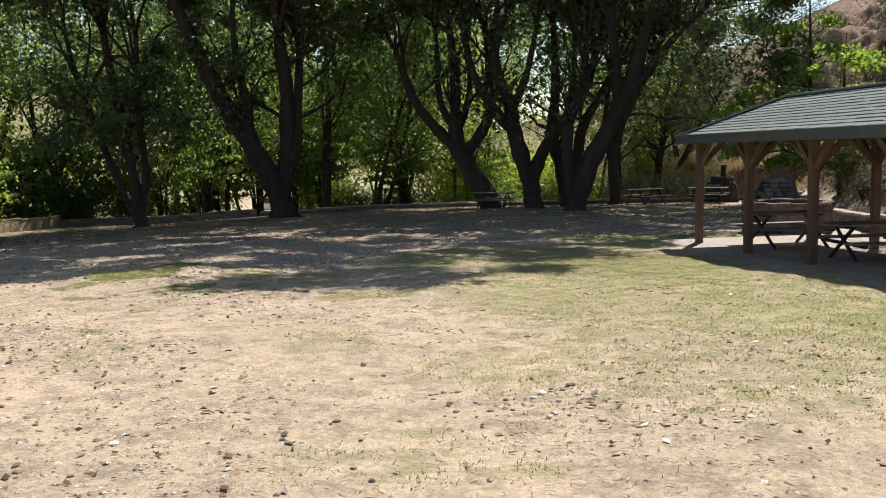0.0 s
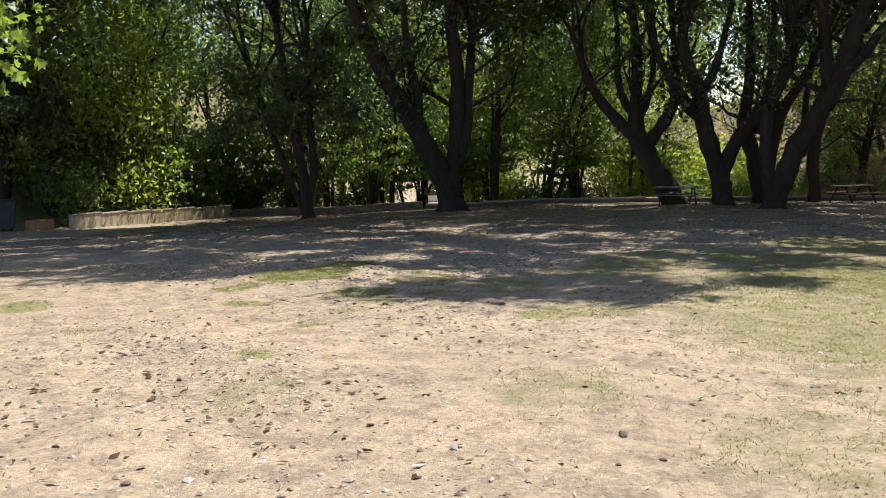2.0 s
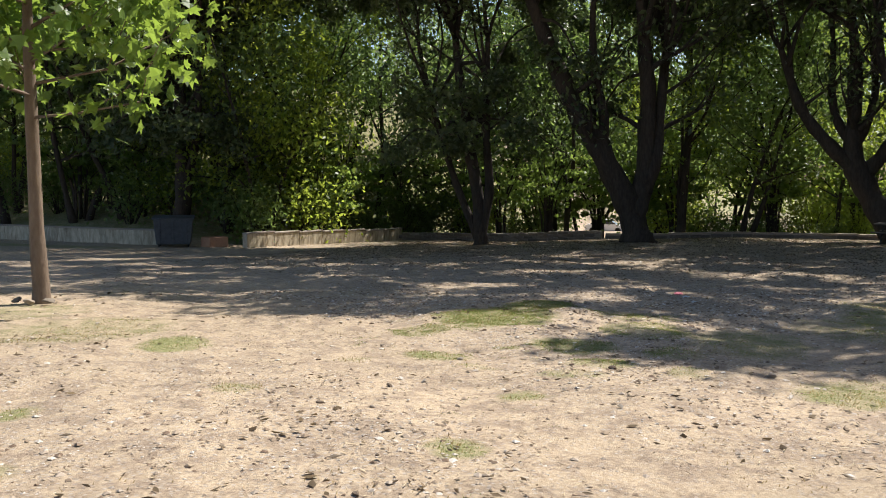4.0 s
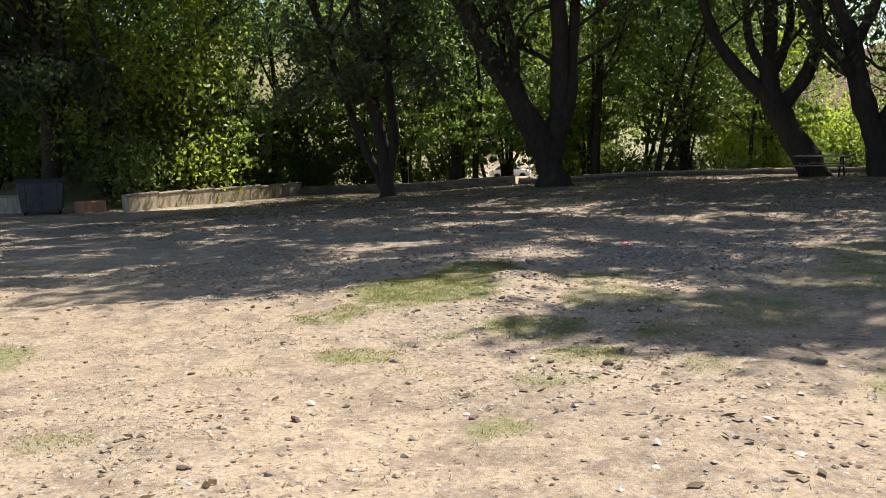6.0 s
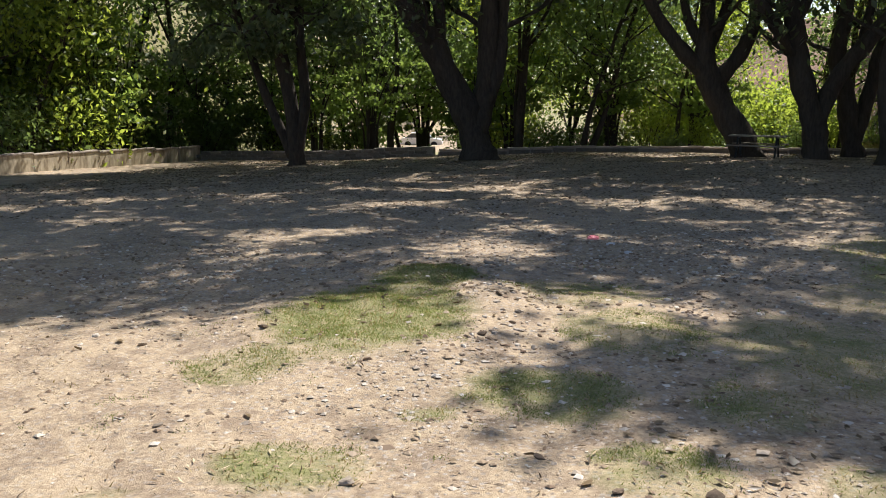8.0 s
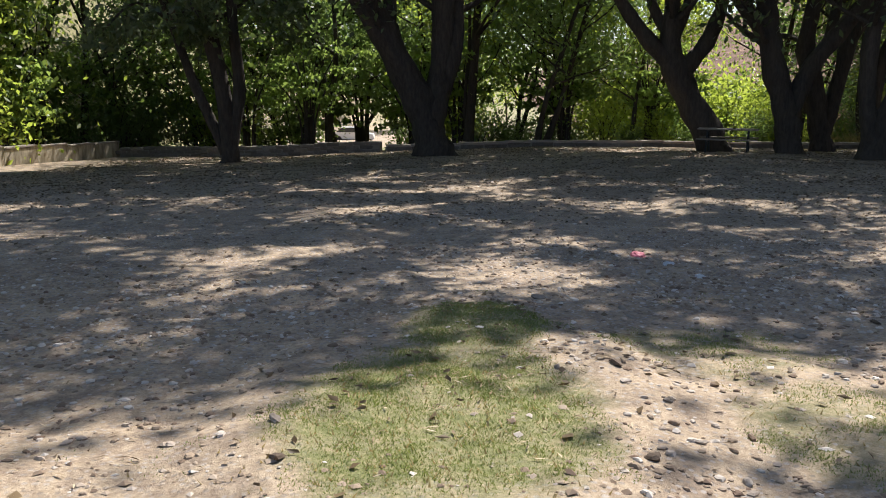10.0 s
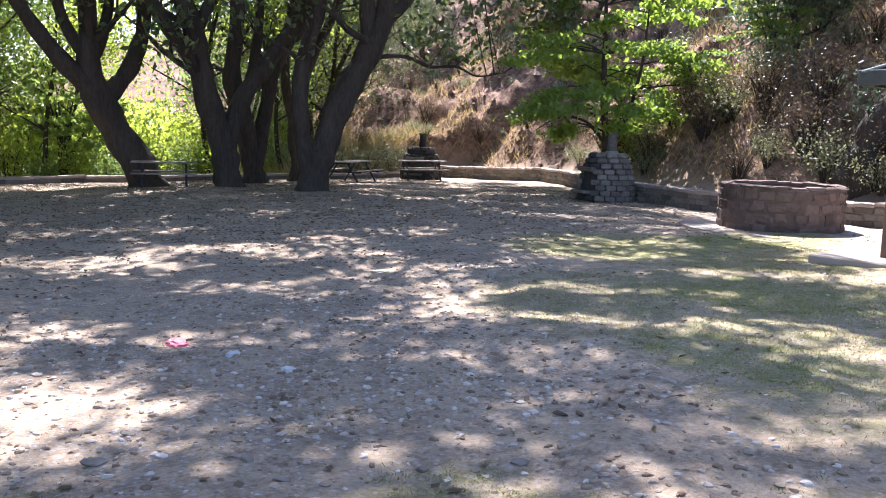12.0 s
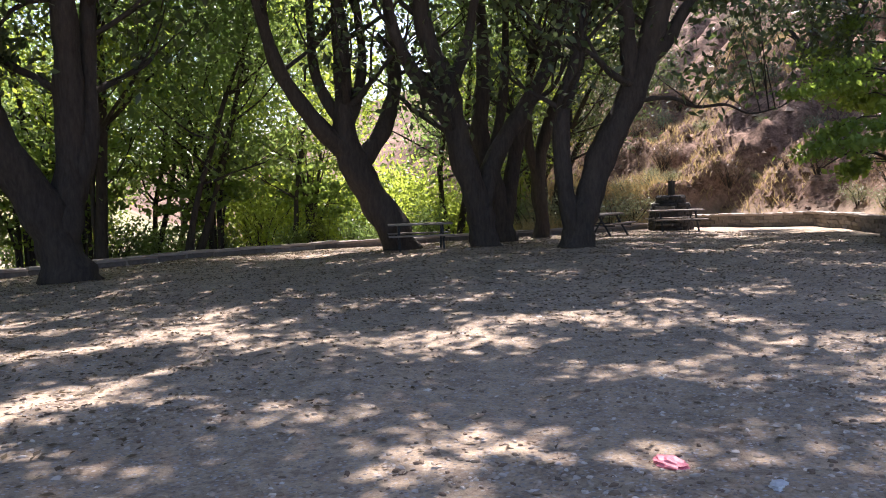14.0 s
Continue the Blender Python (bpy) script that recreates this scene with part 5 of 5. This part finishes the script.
for sx, sy, size in ((-4.89, 11.65, 0.1), (-4.79, 10.41, 0.11), (-5.24, 10.44, 0.1), (-6.24, 12.23, 0.1), (-2.72, 11.22, 0.08), (-4.88, 16.21, 0.1), (-4.38, 15.81, 0.12), (-4.56, 16.32, 0.13),
                     (-4.58, 15.08, 0.15), (-4.22, 15.01, 0.12), (-4.33, 15.35, 0.1), (-6.35, 18.21, 0.13), (-6.4, 16.12, 0.11), (-6.07, 14.91, 0.16)):
    stone(sx, sy, size, "brown stone on the trodden earth")
for sx, sy, size in ((-4.86, 18.59, 0.2), (-4.24, 18.22, 0.15), (-1.74, 18.02, 0.12), (-3.19, 17.46, 0.16), (-2.4, 19.19, 0.14), (-3.59, 17.69, 0.13), (-4.23, 17.86, 0.14), (-2.19, 16.92, 0.13), (-0.46, 18.54, 0.14)):
    stone(sx, sy, size, "pale grey stone among loose gravel", 2 * rr.randrange(4))
for _ in range(190):
    y = rr.uniform(3.2, 27)
    x = rr.uniform(-10, 3.5) if y < 13 else rr.uniform(-10, 5)
    if float(grass_at(np.array(x), np.array(y))) > 0.35:
        continue
    stone(x, y, rr.choice((0.035, 0.045, 0.055, 0.065, 0.09)) * (1.2 if y > 16 else 1), "small rough stone lying on the earth")


def pebbles():
    """Gravel too fine to count: small eight-sided stones."""
    rng = np.random.default_rng(12)
    n = 150000
    y = np.concatenate([rng.uniform(2.5, 15, n // 2), rng.uniform(13, 31, n - n // 2)])
    x = np.concatenate([rng.uniform(-10, 4, n // 2), rng.uniform(-14, 6, n - n // 2)])
    keep = rng.uniform(0, 1, n) < np.clip(0.35 + 0.75 * waves(x * 0.8, y * 0.9) + 0.35 * sstep(13, 19, y), 0.04, 1) * (1 - 0.8 * grass_at(x, y))
    x, y = x[keep], y[keep]
    n = len(x)
    s = np.clip(rng.lognormal(-4.65, 0.55, n), 0, 0.036)
    z = ground_z(x, y)
    base = np.array([(1, 0, 0), (0.1, 0.9, 0.1), (-0.9, 0.1, 0), (0, -1, -0.1), (0.25, 0.15, 0.36), (0, 0, -0.5)])[:5]
    yaw = rng.uniform(0, 6.28, n)
    jit = rng.uniform(0.65, 1.25, (n, 5, 3))
    b = base[None] * jit
    co = np.stack([b[..., 0] * np.cos(yaw)[:, None] - b[..., 1] * np.sin(yaw)[:, None], b[..., 0] * np.sin(yaw)[:, None] + b[..., 1] * np.cos(yaw)[:, None], b[..., 2]], -1)
    co = co * s[:, None, None] + np.stack([x, y, z + s * 0.15], -1)[:, None]
    tri = np.array([(0, 1, 4), (1, 2, 4), (2, 3, 4), (3, 0, 4)])
    f = (np.arange(n)[:, None, None] * 5 + tri[None]).reshape(-1, 3)
    ob = mesh_object("gravel", co.reshape(-1, 3).tolist(), f.tolist(), PEBBLE)
    tagged(ob, "scattered grey and brown gravel on the earth", "gravel", kind="stuff")


def island_material(name, stops, rough=0.9):
    m, nt, b = material(name, rough, 0, 0.2)
    geo = nt.nodes.new("ShaderNodeNewGeometry")
    nt.links.new(ramp_of(nt, geo.outputs["Random Per Island"], stops), b.inputs["Base Color"])
    return m


PEBBLE = island_material("pebble", [(0.0, (0.17, 0.115, 0.08)), (0.4, (0.34, 0.26, 0.18)), (0.75, (0.42, 0.35, 0.28)), (1.0, (0.64, 0.58, 0.5))])
pebbles()


def stone_chips():
    """Coarser pale chips in loose drifts."""
    rng = np.random.default_rng(19)
    c = np.array([(-2.6, 18.4), (-3.2, 19.6), (-1.6, 18.9), (-2.2, 20.6), (-0.8, 19.8), (-4.4, 20.3), (-5.8, 21.0), (-1.0, 21.8), (1.1, 6.5), (-4.0, 18.8), (-4.6, 21.4), (-3.2, 17.0), (-7.6, 16.8), (-2.5, 16.2), (-0.6, 17.6), (-7.2, 17.4), (-8.2, 18.6), (-6.6, 18.4), (-4.2, 16.6), (-4.0, 15.2), (-7.0, 15.6), (-9.5, 17.0), (-2.4, 22.4), (0.6, 23.0), (-6.4, 24.0)])
    n = 6500
    p = c[rng.integers(0, len(c), n)] + rng.normal(size=(n, 2)) * [0.75, 0.42]
    verts, faces = [], []
    p = p[grass_at(p[:, 0], p[:, 1]) < 0.3]
    for x, y in p:
        r, a0, k = rng.uniform(0.008, 0.032), rng.uniform(0, 6.28), 6
        z = gz(x, y)
        o = len(verts)
        ax = rng.uniform(0.4, 0.95)
        for ring, (f, h) in enumerate(((1.0, -0.1), (0.95, 0.28), (0.55, 0.5))):
            for i in range(k):
                a = a0 + 6.283 * i / k
                j = rng.uniform(0.62, 1.3)
                u, w = math.cos(a) * r * f * j, math.sin(a) * r * f * j * ax
                verts.append((x + u * math.cos(a0) - w * math.sin(a0), y + u * math.sin(a0) + w * math.cos(a0), z + r * h))
        for ring in range(2):
            for i in range(k):
                b0, b1 = o + ring * k + i, o + ring * k + (i + 1) % k
                faces.append((b0, b1, b1 + k, b0 + k))
        faces.append(tuple(o + 2 * k + i for i in range(k)))
    tagged(mesh_object("stone_chips", verts, faces, PEBBLE), "pale stone chips in loose drifts on earth", "gravel", kind="stuff")


stone_chips()


def blades(name, count, region, mask, height, mats, label, seed, width=0.012):
    """Grass: single bent blades, thick where the mask is high."""
    rng = np.random.default_rng(seed)
    x, y = rng.uniform(*region[0], count), rng.uniform(*region[1], count)
    keep = rng.uniform(0, 1, count) < mask(x, y)
    x, y = x[keep], y[keep]
    n = len(x)
    z = ground_z(x, y)
    a, l = rng.uniform(0, 6.28, n), rng.uniform(0, 6.28, n)
    h = height * rng.uniform(0.4, 1.3, n)
    w = width * rng.uniform(0.6, 1.4, n)
    p = np.stack([x, y, z - 0.005], -1)
    side = np.stack([np.cos(a) * w, np.sin(a) * w, 0 * w], -1)
    bend = np.stack([np.cos(l) * h * 0.7, np.sin(l) * h * 0.7, h], -1)
    co = np.stack([p - side, p + side, p + bend], 1).reshape(-1, 3)
    ob = mesh_object(name, co.tolist(), np.arange(3 * n).reshape(-1, 3).tolist(), mats)
    return tagged(ob, label, "grass", kind="stuff")


def turf_mask(x, y):
    return np.clip((grass_at(x, y) + 0.55 * (lattice(x * 2.6, y * 2.6, 6) - 0.5) + 0.7 * (lattice(x * 7.0, y * 7.0, 7) - 0.5) - 0.3) * 1.5, 0, 1)


blades("turf", 330000, ((-1, 7), (4, 25)), turf_mask, 0.02, GRASS, "short worn turf in patches", 31, 0.005)
blades("turf", 300000, ((-10, -0.8), (8.5, 19)), turf_mask, 0.014, GRASS, "short worn turf in patches", 35, 0.004)
blades("turf", 300000, ((-7, -3), (13, 19)), turf_mask, 0.015, GRASS, "short worn turf in patches", 36, 0.0035)
blades("dry_turf", 300000, ((-10, 7), (3, 22)), lambda x, y: np.clip((grass_at(x, y) + 0.4 * waves(x * 1.7 + 3, y * 1.9) - 0.2), 0, 1) * 0.8, 0.026, STRAW, "dry straw-coloured grass among the turf", 32, 0.005)
blades("dry_hill_grass", 150000, ((9, 30), (18, 62)), lambda x, y: sstep(0.3, 1.5, east_d(x, y)) * np.clip(0.35 + 0.8 * waves(x * 0.5, y * 0.5), 0, 1), 0.3, STRAW, "dry yellow grass on the hillside", 33, 0.018)
blades("dry_bank_grass", 9000, ((9, 16), (46.5, 56)), lambda x, y: 0 * x + 0.8, 0.7, STRAW, "tall pale grass beyond the oven", 34, 0.015)


def rubble():
    """Broken rock and clods strewn over the slope."""
    rng = np.random.default_rng(71)
    n = 26000
    x, y = rng.uniform(8.5, 30, n), rng.uniform(20, 64, n)
    d = east_d(x, y)
    keep = (d > 0.6) & (d < 15) & (rng.uniform(0, 1, n) < np.clip(0.2 + 1.2 * (lattice(x * 0.7, y * 0.7, 12) - 0.3), 0.05, 1))
    x, y = x[keep], y[keep]
    n = len(x)
    r = np.clip(rng.lognormal(-2.6, 0.5, n), 0.03, 0.26)
    base = np.array([(1, 0, 0), (0.1, 0.9, 0), (-0.9, 0.1, 0), (0, -1, 0), (0.25, 0.15, 0.75)])
    b = base[None] * rng.uniform(0.6, 1.3, (n, 5, 3))
    a = rng.uniform(0, 6.28, n)[:, None]
    co = np.stack([b[..., 0] * np.cos(a) - b[..., 1] * np.sin(a), b[..., 0] * np.sin(a) + b[..., 1] * np.cos(a), b[..., 2]], -1) * r[:, None, None]
    co = co + np.stack([x, y, ground_z(x, y) - 0.02], -1)[:, None]
    tri = np.array([(0, 1, 4), (1, 2, 4), (2, 3, 4), (3, 0, 4)])
    f = (np.arange(n)[:, None, None] * 5 + tri[None]).reshape(-1, 3)
    m = island_material("slope_rock", [(0.0, (0.09, 0.055, 0.04)), (0.5, (0.24, 0.155, 0.11)), (1.0, (0.45, 0.34, 0.25))])
    tagged(mesh_object("rubble", co.reshape(-1, 3).tolist(), f.tolist(), m), "reddish broken rock and clods on the slope", "rubble", kind="stuff")


rubble()


def litter_leaves():
    rng = np.random.default_rng(44)
    n = 130000
    x, y = rng.uniform(-18, 13, n), rng.uniform(4, 46, n)
    keep = rng.uniform(0, 1, n) < np.clip(0.05 + 0.85 * sstep(20, 32, y) + 0.25 * waves(x, y), 0, 1)
    x, y = x[keep], y[keep]
    c = np.stack([x, y, ground_z(x, y) + 0.014], -1)
    d = rng.normal(size=(len(x), 3)) * [1, 1, 0.15]
    me = leaves_mesh("fallen_leaves", c, 0.075, rng, LEAF_DRY, 0.0, 0.55)
    co = np.empty(len(me.vertices) * 3, np.float32)
    me.vertices.foreach_get("co", co)
    co = co.reshape(-1, 4, 3)
    co[:, :, 2] = c[:, None, 2] + (co[:, :, 2] - c[:, None, 2]) * 0.3
    me.vertices.foreach_set("co", co.ravel())
    tagged(new("fallen_leaves", me), "dry brown fallen leaves on the earth", "leaf litter", kind="stuff")


litter_leaves()


def straw_litter():
    """Dry stems and bark shreds lying flat on the earth."""
    rng = np.random.default_rng(52)
    n = 52000
    x, y = rng.uniform(-11, 6, n), rng.uniform(2.8, 22, n)
    keep = rng.uniform(0, 1, n) < np.clip(0.3 + 0.8 * waves(x * 1.3 + 2, y * 1.4) + 0.3 * grass_at(x, y), 0.03, 1)
    x, y = x[keep], y[keep]
    c = np.stack([x, y, ground_z(x, y) + 0.012], -1)
    me = leaves_mesh("straw_litter", c, 0.06, rng, LITTER, 0.0, 0.16)
    co = np.empty(len(me.vertices) * 3, np.float32)
    me.vertices.foreach_get("co", co)
    co = co.reshape(-1, 4, 3)
    co[:, :, 2] = c[:, None, 2] + (co[:, :, 2] - c[:, None, 2]) * 0.22
    me.vertices.foreach_set("co", co.ravel())
    tagged(new("straw_litter", me), "dry straw and bark shreds strewn on earth", "leaf litter", kind="stuff")


LITTER = island_material("straw_shreds", [(0.0, (0.16, 0.11, 0.07)), (0.5, (0.34, 0.25, 0.15)), (1.0, (0.58, 0.48, 0.32))])
straw_litter()

# ---- walls and kerbs ----
def along(pts, step):
    """Points with heading at even steps along a line of corners."""
    out = []
    for (ax, ay), (bx, by) in zip(pts, pts[1:]):
        l = math.hypot(bx - ax, by - ay)
        n = max(1, round(l / step))
        for k in range(n):
            t = (k + 0.5) / n
            out.append((ax + (bx - ax) * t, ay + (by - ay) * t, math.degrees(math.atan2(by - ay, bx - ax)), l / n))
    return out


def stone_wall(name, pts, courses, step, size, label, cap=True, mat=None, cap_mat=None, thick=0.3):
    ob = thing(name)
    tagged(ob, label, "low wall", kind="structure")
    rnd = random.Random(len(name))
    kinds = [stone_mesh("stone", 500 + i, (step * 0.95, thick, size), 0.22, mat) for i in range(5)]
    caps = [stone_mesh("capstone", 520 + i, (step * 1.0, thick + 0.08, 0.08), 0.2, cap_mat or CONCRETE) for i in range(3)]
    bm = bmesh.new()
    for x, y, a, l in along(pts, 1.2):
        box(bm, (l + 0.02, thick * 0.75, size * courses + 0.3), (x, y, gz(x, y) + size * courses / 2 - 0.17), (0, 0, a))
    part("wall_core", bm, MORTAR, ob)
    for c in range(courses):
        for i, (x, y, a, l) in enumerate(along(pts, step)):
            s = (c % 2) * 0.5 * l
            x, y = x + math.cos(radians(a)) * s, y + math.sin(radians(a)) * s
            piece("stone", rnd.choice(kinds), pose(x, y, gz(x, y) + size * (c + 0.45), rnd.uniform(-2, 2), rnd.uniform(-2, 2), a + 180 * rnd.randrange(2)), ob)
    if cap:
        for x, y, a, l in along(pts, step):
            piece("capstone", rnd.choice(caps), pose(x, y, gz(x, y) + size * courses + 0.035, rnd.uniform(-2, 2), rnd.uniform(-1, 1), a), ob)
    return ob


stone_wall("wall_east", [(12.3, 15), (11.75, 23.5), (12.15, 29.0), (13.0, 32.3), (16.4, 39.5), (16.2, 46.0)], 3, 0.46, 0.14, "low dry-stone wall at the foot of the hill")
stone_wall("wall_north", [(16.0, 46.2), (8, 46.2), (2, 45.6), (-3, 44.6), (-9, 42.9)], 1, 0.85, 0.16, "low pale-topped stone kerb along the woods", mat=STONE_WALL)
stone_wall("wall_northwest", [(-9.2, 43.0), (-19.6, 45.2)], 3, 0.5, 0.13, "low dark dry-stone wall by the woods", cap=False)


def plaster_wall(name, a, b, h, label):
    ob = thing(name)
    tagged(ob, label, "low wall", kind="structure")
    n = 7
    for k in range(n):
        t0, t1 = k / n, (k + 1) / n
        x, y = a[0] + (b[0] - a[0]) * (t0 + t1) / 2, a[1] + (b[1] - a[1]) * (t0 + t1) / 2
        l = math.hypot(b[0] - a[0], b[1] - a[1]) / n
        t = math.degrees(math.atan2(b[1] - a[1], b[0] - a[0]))
        block("panel", (l - 0.012, 0.25, h + 0.4), (x, y, gz(x, y) + h / 2 - 0.2), RENDERED, ob, (0, 0, t), 0.012)
        block("capstone", (l - 0.004, 0.31, 0.06), (x, y, gz(x, y) + h + 0.032), CONCRETE, ob, (0, 0, t), 0.012)


plaster_wall("wall_west", (-19.9, 45.4), (-21.7, 34.2), 0.55, "low cream plaster wall with painted dapple-shade streaks")
plaster_wall("wall_far_west", (-25.4, 33.9), (-45, 33.9), 0.6, "low pale plaster wall below the bank")
